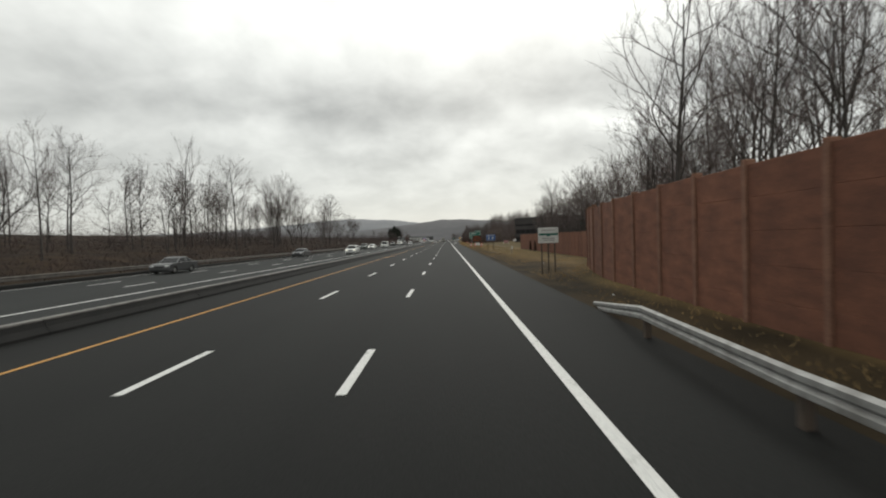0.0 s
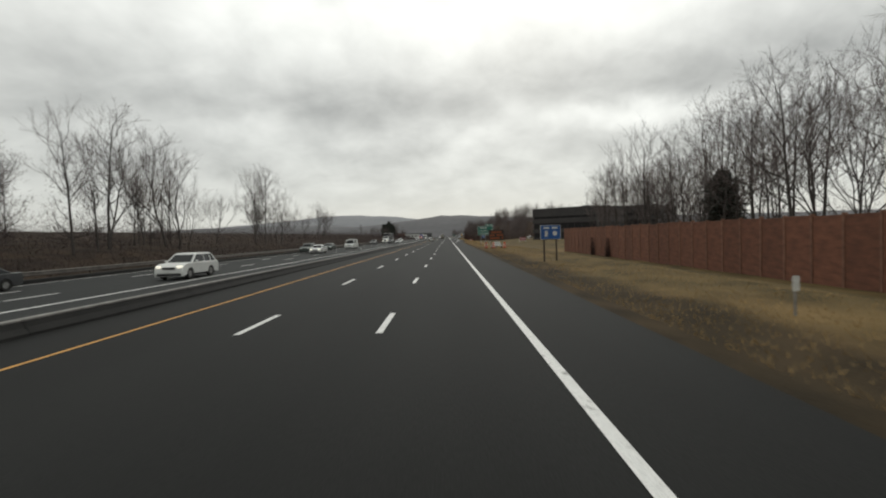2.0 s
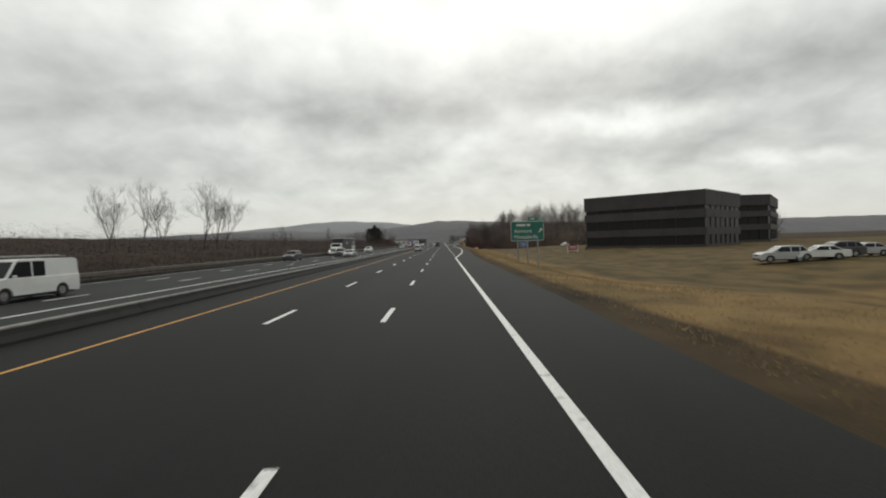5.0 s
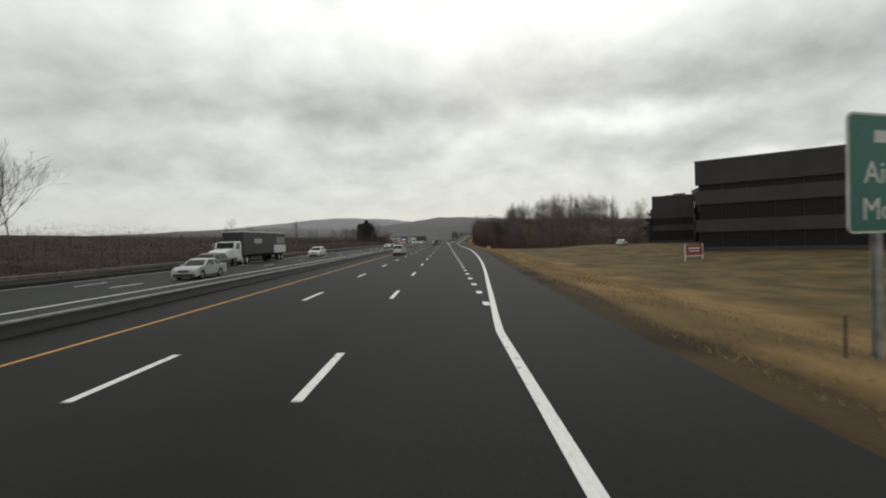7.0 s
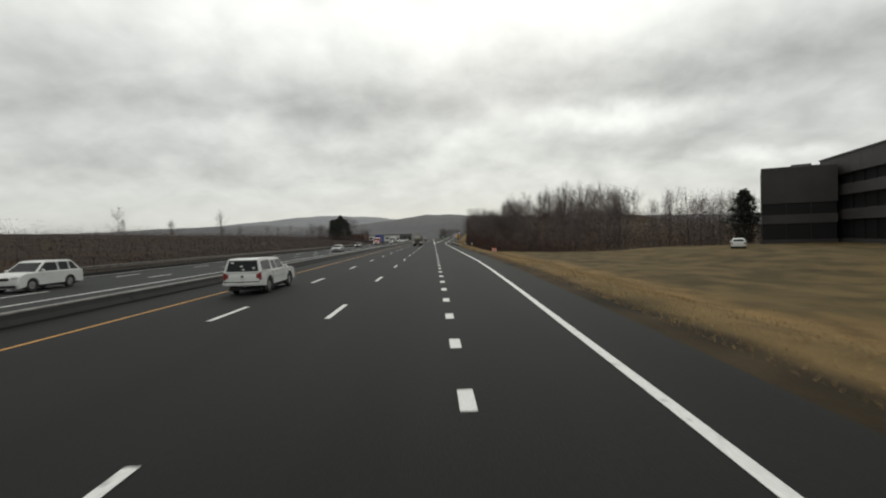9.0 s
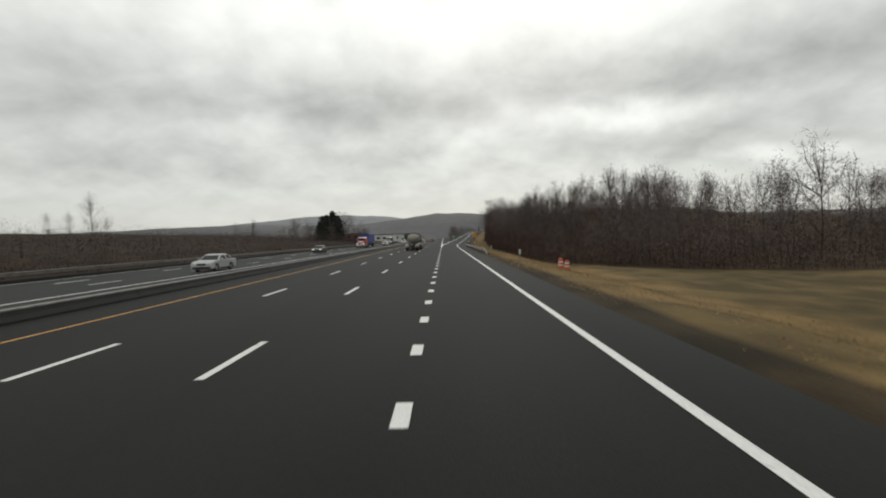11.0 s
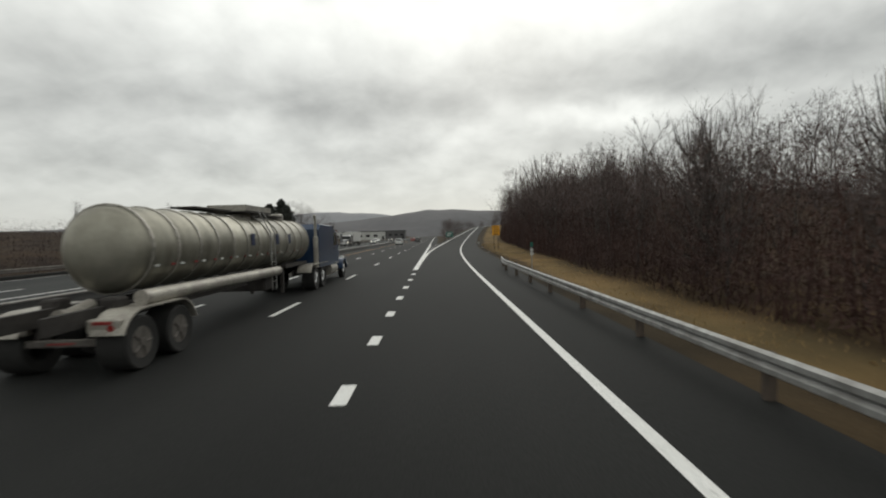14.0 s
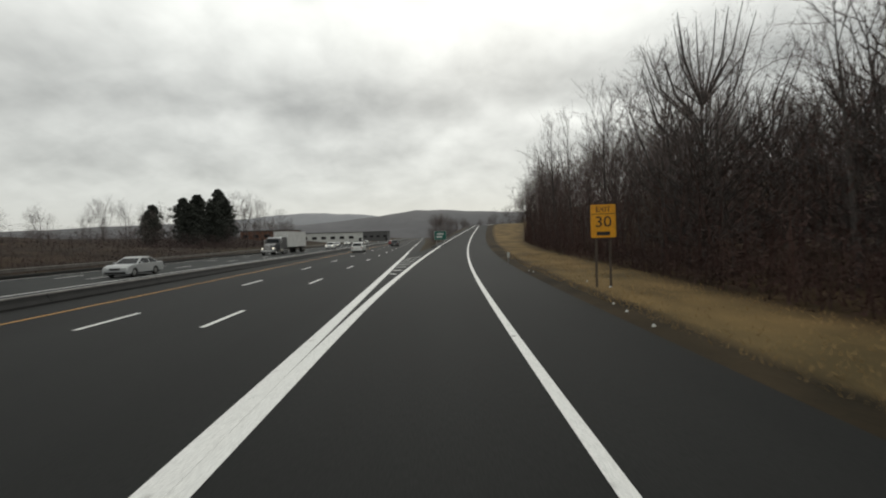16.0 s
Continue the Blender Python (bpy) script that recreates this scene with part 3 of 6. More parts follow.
sound_wall(((8.9, -24, 4.3), (8.9, 10, 3.9), (9.2, 20, 3.75), (9.7, 24.5, 3.75), (10.8, 29.5, 3.8), (14.3, 39, 3.95), (17.2, 46, 4.1), (22.5, 58, 4.4), (25.2, 80, 4.5), (25.2, 110, 4.55), (25.2, 150, 4.6)), "rust-brown panelled sound wall with paler posts")


# ---- woods ----
def tree_meshes(seed, high, spread, bare=0.35, stems=4, depth=4, twigs=9, upright=0.5, wide=0.0072, leader=0):
    """A leafless broadleaf tree: a trunk that forks into rising limbs, and a crown of branches and twigs."""
    rng = random.Random(seed)
    wood, crown = Geo(), Geo()
    sv, sf = [], []
    r0 = high * 0.0085 + 0.02

    def bend(p, d, length, n, wander, lift):
        pts = [Vector(p)]
        d = Vector(d).normalized()
        for _ in range(n):
            d = (d + Vector((rng.uniform(-1, 1), rng.uniform(-1, 1), rng.uniform(-1, 1) + lift)) * wander).normalized()
            pts.append(pts[-1] + d * length / n)
        return pts, d

    def grow(p, d, length, r, level):
        pts, e = bend(p, d, length, 3 if level < depth else 2, 0.16 + 0.05 * level, 0.35)
        n = len(pts) - 1
        radii = [r * (1 - 0.45 * i / n) for i in range(n + 1)]
        (wood if level < 3 else crown).tube(pts, radii, (7, 6, 5, 3, 3, 3)[level], False)
        if level == depth:
            for _ in range(twigs):
                c = pts[0].lerp(pts[-1], rng.uniform(0.1, 1))
                tip = c + (e + Vector((rng.uniform(-1, 1), rng.uniform(-1, 1), rng.uniform(-0.7, 0.9))) * 0.95).normalized() * rng.uniform(0.35, 1.0) * length * 0.85
                w = Vector((rng.uniform(-1, 1), rng.uniform(-1, 1), rng.uniform(-1, 1))).normalized() * wide
                o = len(sv)
                sv.extend((c - w, c + w, tip))
                sf.append((o, o + 1, o + 2))
            return
        kids = stems if level == 0 else rng.choice((3, 4))
        a = rng.uniform(0, 6.28)
        for k in range(kids):
            a += 6.283 / kids + rng.uniform(-0.5, 0.5)
            u = 1.0 if k == 0 else rng.uniform(0.45, 1.0)
            f = u * n
            i = min(int(f), n - 1)
            q = pts[i].lerp(pts[i + 1], f - i)
            side = e.orthogonal().normalized()
            side = Matrix.Rotation(a, 3, e) @ side
            opening = rng.uniform(0.35, 0.85) * (0.35 if k == 0 and level < 2 else 1.0) * spread
            d2 = (e + side * opening + Vector((0, 0, upright * 0.5))).normalized()
            grow(q, d2, length * rng.uniform(0.58, 0.82) * (1.0 if level else (1 - bare) * 0.62 / bare), max(r * (0.62 if k == 0 else 0.46), 0.009), level + 1)

    if leader:
        # one straight trunk to near the top, limbs rising from it
        pts, e = bend((0, 0, -0.3), (rng.uniform(-0.06, 0.06), rng.uniform(-0.06, 0.06), 1), high * 0.86, 8, 0.05, 0.3)
        wood.tube(pts, [r0 * (1 - 0.85 * i / 8) for i in range(9)], 7, False)
        a = rng.uniform(0, 6.28)
        for k in range(leader):
            u = bare + (1 - bare) * (k + rng.uniform(0, 0.8)) / leader
            a += 2.4 + rng.uniform(-0.5, 0.5)
            f = min(u * 8, 7.99)
            q = pts[int(f)].lerp(pts[int(f) + 1], f - int(f))
            rise = rng.uniform(0.5, 1.0) + upright
            grow(q, (math.cos(a) * spread, math.sin(a) * spread, rise), high * rng.uniform(0.16, 0.25) * (1.15 - 0.55 * u), r0 * 0.42 * (1.1 - 0.7 * u), 2)
    else:
        grow((0, 0, -0.3), (rng.uniform(-0.05, 0.05), rng.uniform(-0.05, 0.05), 1), high * bare, r0, 0)
    crown.add(sv, sf)
    tm = wood.mesh("trunk", "bark", True)
    cm = bpy.data.meshes.new("crown")
    cm.from_pydata(crown.v, [], crown.f)
    cm.materials.append(M["twig"])
    return tm, cm


def tree_kind(seed, high, spread, label, **more):
    tm, cm = tree_meshes(seed, high, spread, **more)
    return tm, cm, label


def round_tree(seed, high, wide, count, sliver, label, foot=0.12, limbs=18, mat="twig", reach=0.062, loose=0.13):
    """A leafless tree of the back rows: a trunk, rising limbs and a rounded crown of fine twigs in clusters."""
    rng = random.Random(seed)
    wood = Geo()
    wood.tube([(0, 0, -0.3), (0.1, 0, high * 0.3), (0, 0.1, high * 0.62)], [high * 0.009, high * 0.006, 0.03], 5, False)
    r = np.random.default_rng(seed)
    tips = []
    for k in range(limbs):
        a, u = rng.uniform(0, 6.283), rng.random()
        z = high * (foot + (0.97 - foot) * u)
        out_to = wide * math.sqrt(max(0.06, 1 - ((u - 0.42) / 0.62) ** 2)) * rng.uniform(0.3, 1.0)
        tip = Vector((out_to * math.cos(a), out_to * math.sin(a), z))
        start = Vector((0, 0, max(high * 0.08, z - out_to * rng.uniform(0.7, 1.3) - 0.1 * high)))
        start.z = min(start.z, high * 0.6)
        mid_ = start.lerp(tip, 0.55) + Vector((out_to * 0.2 * math.cos(a), out_to * 0.2 * math.sin(a), -0.1))
        wood.tube([start, mid_, tip], [0.045, 0.03, 0.012], 3, False)
        tips.append((start, mid_, tip))
    pick = r.integers(0, len(tips), count)
    base = np.array([[tuple(p) for p in t] for t in tips])[pick]
    u = r.uniform(0.15, 1.0, count)[:, None]
    c = np.where(u < 0.55, base[:, 0] + (base[:, 1] - base[:, 0]) * (u / 0.55), base[:, 1] + (base[:, 2] - base[:, 1]) * ((u - 0.55) / 0.45))
    c = c + r.normal(0, loose * wide, (count, 3))
    d = r.normal(0, 0.8, (count, 3)) + 0.45 * (base[:, 2] - base[:, 0]) / np.maximum(np.linalg.norm(base[:, 2] - base[:, 0], axis=1), 0.1)[:, None]
    d[:, 2] += 0.12
    d *= (r.uniform(0.5, 1.5, count) * high * reach / np.linalg.norm(d, axis=1))[:, None]
    w = r.normal(0, 1, (count, 3))
    w *= (sliver / np.linalg.norm(w, axis=1))[:, None]
    v = np.stack([c - w, c + w, c + d], 1).reshape(-1, 3)
    return wood.mesh("trunk", "bark", True), quick_mesh("crown", v, np.arange(3 * count).reshape(-1, 3), mat), label


KINDS = [
    tree_kind(1, 15, 1.15, "tall leafless broadleaf tree with fine grey twigs", bare=0.36, leader=14, twigs=9, upright=0.1),
    tree_kind(2, 17, 0.8, "slim straight leafless tree with a narrow crown", bare=0.42, leader=12, twigs=9, upright=0.2),
    tree_kind(3, 13, 1.1, "spreading leafless tree with forked limbs", bare=0.27, stems=5, twigs=10),
    tree_kind(5, 16, 1.1, "broad leafless oak with a dense twiggy crown", bare=0.3, stems=5, twigs=9),
    tree_kind(8, 9, 0.8, "small leafless tree with thin upright limbs", bare=0.25, twigs=8),
    tree_kind(9, 12, 0.55, "thin bare sapling among the brush", bare=0.4, leader=8, twigs=6, upright=0.2),
    tree_kind(12, 10, 0.9, "small round-crowned leafless tree with dense twigs", bare=0.22, stems=4, twigs=10),
    round_tree(15, 10, 4.3, 1150, 0.026, "round-crowned leafless tree on the wooded hill"),
    round_tree(17, 11, 3.6, 1000, 0.026, "slim leafless tree on the wooded hill", 0.2),
    round_tree(23, 10, 3.9, 4000, 0.0065, "round-crowned leafless tree with very fine twigs", 0.12, 80, reach=0.043, loose=0.06),
]


BACK_ROWS = []


def plant(kind, x, y, size, turn, group, z=None, back=False):
    """One tree; those in the back rows are kept for one joined stand of woods."""
    tm, cm, label = KINDS[kind]
    at = (x, y, land_z(x, y) if z is None else z)
    scale = (size * (0.9 + 0.2 * ((x * 7.3 + y) % 1)), size * (0.9 + 0.2 * ((x + y * 3.7) % 1)), size)
    if back:
        BACK_ROWS.append((kind, np.array(pose(*at, 0, 0, turn) @ Matrix.Diagonal((*scale, 1)))))
        return
    t = thing("tree", at, turn, label, "tree", group)
    t.scale = scale
    part("trunk", tm, None, t)
    part("crown", cm, None, t)


def tri_arrays(me_):
    me_.calc_loop_triangles()
    v = np.empty(len(me_.vertices) * 3, dtype=np.float32)
    me_.vertices.foreach_get("co", v)
    f = np.empty(len(me_.loop_triangles) * 3, dtype=np.int32)
    me_.loop_triangles.foreach_get("vertices", f)
    return v.reshape(-1, 3), f.reshape(-1, 3)


def join_woods(rows, label):
    parts_ = {k: (tri_arrays(KINDS[k][0]), tri_arrays(KINDS[k][1])) for k in {r[0] for r in rows}}
    vs, fs, slots, o = [], [], [], 0
    for k, m in rows:
        for slot, (v, f) in enumerate(parts_[k]):
            vs.append(v @ m[:3, :3].T + m[:3, 3])
            fs.append(f + o)
            slots.append(np.full(len(f), slot, dtype=np.int32))
            o += len(v)
    me_ = quick_mesh("woods", np.concatenate(vs), np.concatenate(fs), "bark")
    me_.materials.append(M["twig"])
    me_.polygons.foreach_set("material_index", np.concatenate(slots))
    tagged(new("woods", me_), label, "woods", kind="stuff")


rng = random.Random(11)
# the far side of the oncoming carriageway: thick at first, thinning out
for k in range(78):
    y = -20 + 168 * (k + rng.random()) / 78
    x = -rng.uniform(36, 60)
    far = x < -47
    plant(rng.choice((7, 8)) if far else rng.choice((0, 1, 1, 2, 3, 5)), x, y, rng.uniform(0.7, 1.05) * (0.8 if y < 75 else 1 if y < 130 else 0.85) * (1.45 if far else 1.12), rng.uniform(0, 360), "trees beyond the oncoming lanes", None, far)
for x, y, k, s in ((-39, 112, 0, 1.2), (-41, 115, 2, 1.2), (-37, 66, 0, 0.75), (-38.5, 155, 3, 1.08), (-38, 158.5, 0, 1.15), (-41, 161, 3, 0.95), (-42, 166, 4, 1.0), (-38.5, 169.5, 3, 0.82), (-43, 174, 6, 0.9), (-46, 178, 4, 1.1), (-44, 182, 6, 0.85), (-49, 210, 6, 1.05), (-52, 216, 4, 0.9), (-49, 224, 6, 0.95), (-48, 237, 3, 0.95), (-47, 240, 4, 1.3), (-48, 246, 2, 0.95), (-94, 289, 3, 1.3), (-96, 300, 2, 1.1)):
    plant(k, x, y, s, (x * 40 + y * 13) % 360, "trees beyond the oncoming lanes")
for k in range(26):
    plant(rng.choice((7, 8, 7)), -rng.uniform(48, 100), rng.uniform(330, 640), rng.uniform(0.5, 0.85), rng.uniform(0, 360), "trees beyond the oncoming lanes", None, True)
for x, y, k, s in ((-66, 611, 0, 1.25), (-61, 614, 3, 1.25), (-57, 618, 2, 1.3), (-52, 622, 0, 0.95), (-47, 612, 4, 1.2), (-50, 606, 4, 1.2)):
    plant(k, x, y, s, (x * 40 + y * 13) % 360, "trees beyond the oncoming lanes")


def wall_x(y):
    return steps(y, ((10, 8.9), (20, 9.2), (24.5, 9.7), (29.5, 10.8), (39, 14.3), (46, 17.2), (58, 22.5), (80, 25.2)))


# behind the sound wall
rng = random.Random(31)
for k in range(40):
    y = 8 + 118 * (k + rng.random()) / 40
    x = wall_x(y) + rng.uniform(3, 26)
    plant(rng.choice((0, 1, 2, 3, 3, 0)), x, y, rng.uniform(0.9, 1.3) * (1.0 if y < 55 else 0.78), rng.uniform(0, 360), "trees behind the sound wall")
for k in range(24):
    y = 12 + 62 * (k + rng.random()) / 24
    plant(rng.choice((0, 1, 1, 0, 5)), wall_x(y) + rng.uniform(4, 12), y, rng.uniform(0.75, 1.0), rng.uniform(0, 360), "trees behind the sound wall")
for k in range(13):
    y = rng.uniform(124, 166)
    plant(rng.choice((0, 2, 3, 6)), max(wall_x(y) + 4, 7 + 0.74 * (y - 110)) + 22 * rng.random(), y, rng.uniform(0.6, 0.9), rng.uniform(0, 360), "trees behind the sound wall")
for k in range(30):
    y = 58 + 92 * (k + rng.random()) / 30
    plant(rng.choice((0, 3, 2, 0, 1)), wall_x(y) + rng.uniform(2.5, 18), y, rng.uniform(0.85, 1.12), rng.uniform(0, 360), "trees behind the sound wall")
for x, y, k, s in ((34, 155, 0, 0.8), (37, 158, 2, 0.8), (35.5, 161, 4, 1.2), (30, 140, 3, 1.0), (31, 144, 0, 1.05), (33, 138, 1, 1.1), (29.5, 147, 5, 1.0), (37, 119, 3, 1.4), (34, 74, 0, 0.9), (27, 44, 1, 1.2), (24, 33, 3, 1.2), (19, 40, 5, 1.1), (33, 104, 0, 1.25), (36, 99, 1, 1.1), (29, 93, 0, 1.2), (32, 90, 2, 1.1), (40, 108, 1, 1.1), (34, 96, 3, 1.1), (30, 134, 0, 0.95), (34, 139, 2, 0.95), (31, 133, 1, 0.85), (38, 131, 3, 1.0)):
    plant(k, x, y, s, (x * 31 + y * 17) % 360, "trees behind the sound wall")
# the wooded bank beside the exit
rng = random.Random(47)
FRONT = ((336, 5.0), (385, 5.4), (405, 8.0), (425, 9.8), (445, 12.4), (470, 15.0), (485, 14.2), (500, 13.4), (540, 12.5), (640, 9.5))
for k in range(76):
    y = 338 + 200 * (k + rng.random()) / 76
    deep = 7 * rng.random() + (0.8 if abs(y - 449) > 7 else 3.5)
    kind = rng.choice((4, 6, 6, 5, 5, 6)) if y < 425 else rng.choice((0, 1, 0, 3, 6, 5))
    size = steps(y, FRONT) * rng.uniform(0.75, 1.12) / (15, 17, 15.5, 18, 9.5, 12, 10.5)[kind]
    plant(kind, wood_edge(y) + deep, y, size, rng.uniform(0, 360), "trees on the wooded bank", None, y > 488)
for k in range(230):
    y = 336 + 420 * rng.random() ** 1.3
    deep = 2.5 + 100 * rng.random() ** 1.3
    high = steps(y, FRONT) + (12.0 - steps(y, FRONT)) * ease(2, 22, deep) if y < 430 else max(steps(y, FRONT), 10.5 + 5.5 * ease(2, 25, deep)) * (1.08 if y < 490 else 1.25)
    plant(9 if deep < 20 and 378 < y < 492 else rng.choice((7, 7, 8)), wood_edge(y) + deep, y, max(high, 6.0) * rng.uniform(0.075, 0.108), rng.uniform(0, 360), "trees on the wooded hill", None, True)
for k in range(16):
    y = rng.uniform(440, 484)
    plant(9, wood_edge(y) + rng.uniform(6.5, 18), y, rng.uniform(1.1, 1.35), rng.uniform(0, 360), "trees on the wooded bank", None, True)
# far woods past the office grounds and between ramp and carriageway
for k in range(30):
    y = rng.uniform(520, 640)
    plant(rng.choice((7, 8, 7)), rng.uniform(8.5, ramp_left(y) - 4), y, rng.uniform(0.45, 0.7), rng.uniform(0, 360), "trees between the ramp and the carriageway", ramp_rise(y) * 0.4, True)
for k in range(16):
    plant(rng.choice((7, 8, 6)), rng.uniform(-95, -46), rng.uniform(535, 640), rng.uniform(0.8, 1.25), rng.uniform(0, 360), "trees beyond the oncoming lanes", None, True)
join_woods(BACK_ROWS, "leafless woods behind the front rows of trees")


def lumps(x, y, seed):
    """Uneven growth: tall clumps and gaps between them."""
    return np.array([0.5 + 0.5 * noise.noise((a * 0.25, b * 0.25, seed)) + 0.4 * noise.noise((a * 0.07, b * 0.07, seed + 5)) for a, b in zip(x, y)])


def thicket(name, count, where, label, tall, seed, mat="brush", width=0.018, even=0.0, fine=1.0, up=1.15):
    """Uncountable stems and twigs as slivers: where() gives their feet, tall() the local height."""
    r = np.random.default_rng(seed)
    foot = where(r, count)
    n = len(foot)
    ang = r.uniform(0, 2 * np.pi, n)
    top = tall(r, n, foot) * (0.3 + 0.6 * even + 1.35 * (1 - 0.8 * even) * np.clip(lumps(foot[:, 0], foot[:, 1], seed), 0, 1))
    stem = r.uniform(0, 1, n) < 0.008
    tilt = np.where(stem, r.uniform(0, 0.25, n), r.uniform(0.3, 1.7, n))
    seg = np.where(stem, top * r.uniform(0.4, 0.85, n), fine * r.uniform(0.2, 0.62, n))
    lift = np.where(stem, 0.0, r.uniform(0, 1, n) ** up * top)
    # finer and shorter towards the top
    high_up = np.where(stem, 0.0, lift / np.maximum(top, 0.1))
    seg = seg * (1 - 0.5 * high_up)
    d = np.stack([np.sin(tilt) * np.cos(ang), np.sin(tilt) * np.sin(ang), np.cos(tilt)], 1) * seg[:, None]
    w = np.stack([-np.sin(ang * 3.1), np.cos(ang * 3.1), 0.5 * np.sin(ang * 7)], 1) * (width * r.uniform(0.5, 1.5, n) * (1 - 0.65 * high_up))[:, None]
    p = foot.copy()
    p[:, 2] += lift
    v = np.stack([p - w, p + w, p + d], 1).reshape(-1, 3)
    f = np.arange(3 * n).reshape(-1, 3)
    return tagged(new(name, quick_mesh(name, v, f, mat)), label, "brush", kind="stuff")


def on_land(x, y):
    return np.stack([x, y, np.array([land_z(a, b) for a, b in zip(x, y)])], 1)


def left_brush(r, n):
    y = r.uniform(-45, 600, n)
    x = -(29.0 + 30 * r.uniform(0, 1, n) ** 1.9)
    # an open grass slope past the last brush
    x = np.where(y > 522, np.minimum(x, -46 + 4 * np.sin(y)), x)
    return on_land(x, y)


thicket("brush", 190000, left_brush, "thick red-brown leafless brush beyond the far guide rail", lambda r, n, p: 1.4 + 2.0 * np.clip((-29 - p[:, 0]) / 7, 0, 1), 3, mat="brush_red", width=0.036, even=0.85, fine=0.95, up=1.1)


def ridge_brush(r, n):
    y = r.uniform(-20, 900, n)
    return on_land(-(56 + 62 * r.uniform(0, 1, n) ** 1.2), y)


thicket("brush", 70000, ridge_brush, "low leafless woods on the rise beyond the brush", lambda r, n, p: np.full(n, 1.5), 13, mat="brush_red", width=0.04, even=0.8)


def bank_brush(r, n):
    y = r.uniform(335, 560, n)
    edge = np.array([wood_edge(b) for b in y])
    return on_land(edge + 52 * r.uniform(0, 1, n) ** 1.9, y)


thicket("brush", 420000, bank_brush, "dense red-brown thicket climbing the wooded bank", lambda r, n, p: np.interp(p[:, 1], [335, 390, 410, 430, 450, 480, 560], [4.4, 5.0, 6.6, 8.2, 9.6, 10.4, 9.0]), 5, width=0.03, even=0.8, fine=0.85, up=1.0)


def hill_brush(r, n):
    y = r.uniform(360, 640, n)
    edge = np.array([wood_edge(b) for b in y])
    return on_land(edge + r.uniform(38, 120, n), y)


thicket("brush", 60000, hill_brush, "leafless brown woods on top of the bank", lambda r, n, p: np.full(n, 5.5), 15, width=0.06, even=0.6, fine=1.4)


def foot_brush(r, n):
    y = r.uniform(345, 520, n)
    return on_land(np.array([wood_edge(b) for b in y]) - 0.3 + 6.5 * r.uniform(0, 1, n) ** 1.4, y)


thicket("brush", 90000, foot_brush, "low tangled brush along the foot of the bank", lambda r, n, p: np.full(n, 2.1), 8, width=0.024, even=0.45, fine=0.9)


def wall_brush(r, n):
    y = r.uniform(0, 150, n)
    x = np.maximum(np.interp(y, [10, 20, 24.5, 29.5, 39, 46, 58, 80], [10.2, 10.5, 11.0, 12.1, 15.6, 18.5, 23.8, 26.5]), 3.5 + 0.74 * (y - 110)) + r.uniform(0, 20, n)
    return on_land(x, y)


thicket("brush", 85000, wall_brush, "dark brown undergrowth behind the sound wall", lambda r, n, p: np.interp(p[:, 1], [0, 60, 90, 150], [6.8, 6.8, 6.0, 5.4]), 6, width=0.03)


def wall_clump(y0, wide, high):
    """A dark patch of twig slivers close to the road side of the sound wall."""
    def where(r, n):
        y = y0 + wide * r.normal(0, 0.5, n)
        return on_land(np.array([wall_x(b) for b in y]) - r.uniform(0.12, 0.5, n), y)
    thicket("creeper", 1500, where, "dark twiggy clump against the sound wall", lambda r, n, p: np.full(n, high), int(y0), width=0.02, even=0.9)


for y0, wide, high in ((71.5, 1.2, 4.2), (64.5, 1.3, 4.0), (58.5, 1.5, 4.3), (52.0, 0.5, 3.6), (124, 0.9, 2.6), (131, 0.8, 3.0)):
    wall_clump(y0, wide, high)


def conifer(x, y, high, label, z=None):
    t = thing("tree", (x, y, land_z(x, y) if z is None else z), 0, label, "tree", "conifers")
    r = random.Random(int(x * 10 + y))
    part("trunk", Geo().tube([(0, 0, -0.2), (0, 0, high * 0.95)], [high * 0.016, 0.02], 7), "bark", t)
    v, f = [], []
    for k in range(1500):
        u = r.random() ** 0.8
        z0 = high * (0.05 + 0.95 * u)
        a = r.uniform(0, 6.283)
        bulge = 0.62 + 0.4 * math.sin(a * 2 + z0 * 1.7) * math.sin(z0 * 0.9 + x) + 0.5 * noise.noise((math.cos(a) * 2.2 + x, math.sin(a) * 2.2 + y, z0 * 0.9))
        reach = high * 0.46 * bulge * (1 - u) ** 0.5 * min(1.0, 0.45 + 2.2 * u) * r.uniform(0.1, 1.0) ** 0.7 + 0.15
        c = Vector((reach * math.cos(a), reach * math.sin(a), z0 + r.uniform(-0.3, 0.3)))
        for _ in range(5):
            w = Vector((r.uniform(-1, 1), r.uniform(-1, 1), r.uniform(-0.6, 0.4))).normalized() * high * 0.05
            s = Vector((r.uniform(-1, 1), r.uniform(-1, 1), r.uniform(-1, 1))).normalized() * high * 0.014
            o = len(v)
            v += [c - s, c + s, c + w]
            f.append((o, o + 1, o + 2))
    part("crown", quick_mesh("crown", [tuple(p) for p in v], f, "needle"), None, t)


conifer(37.5, 117, 10.5, "dark green conifer behind the sound wall")
conifer(40.5, 121, 8.5, "dark green conifer behind the sound wall")
for x, y, h in ((-58, 544, 8), (-61, 551, 9.5), (-55, 557, 11), (-61, 566, 12.5), (-57, 575, 13), (-65, 583, 14.5), (-60, 590, 15), (-65, 598, 17.7), (-70, 594, 14), (71.5, 350, 12)):
    conifer(x, y, h, "dark green conifer with drooping branches")


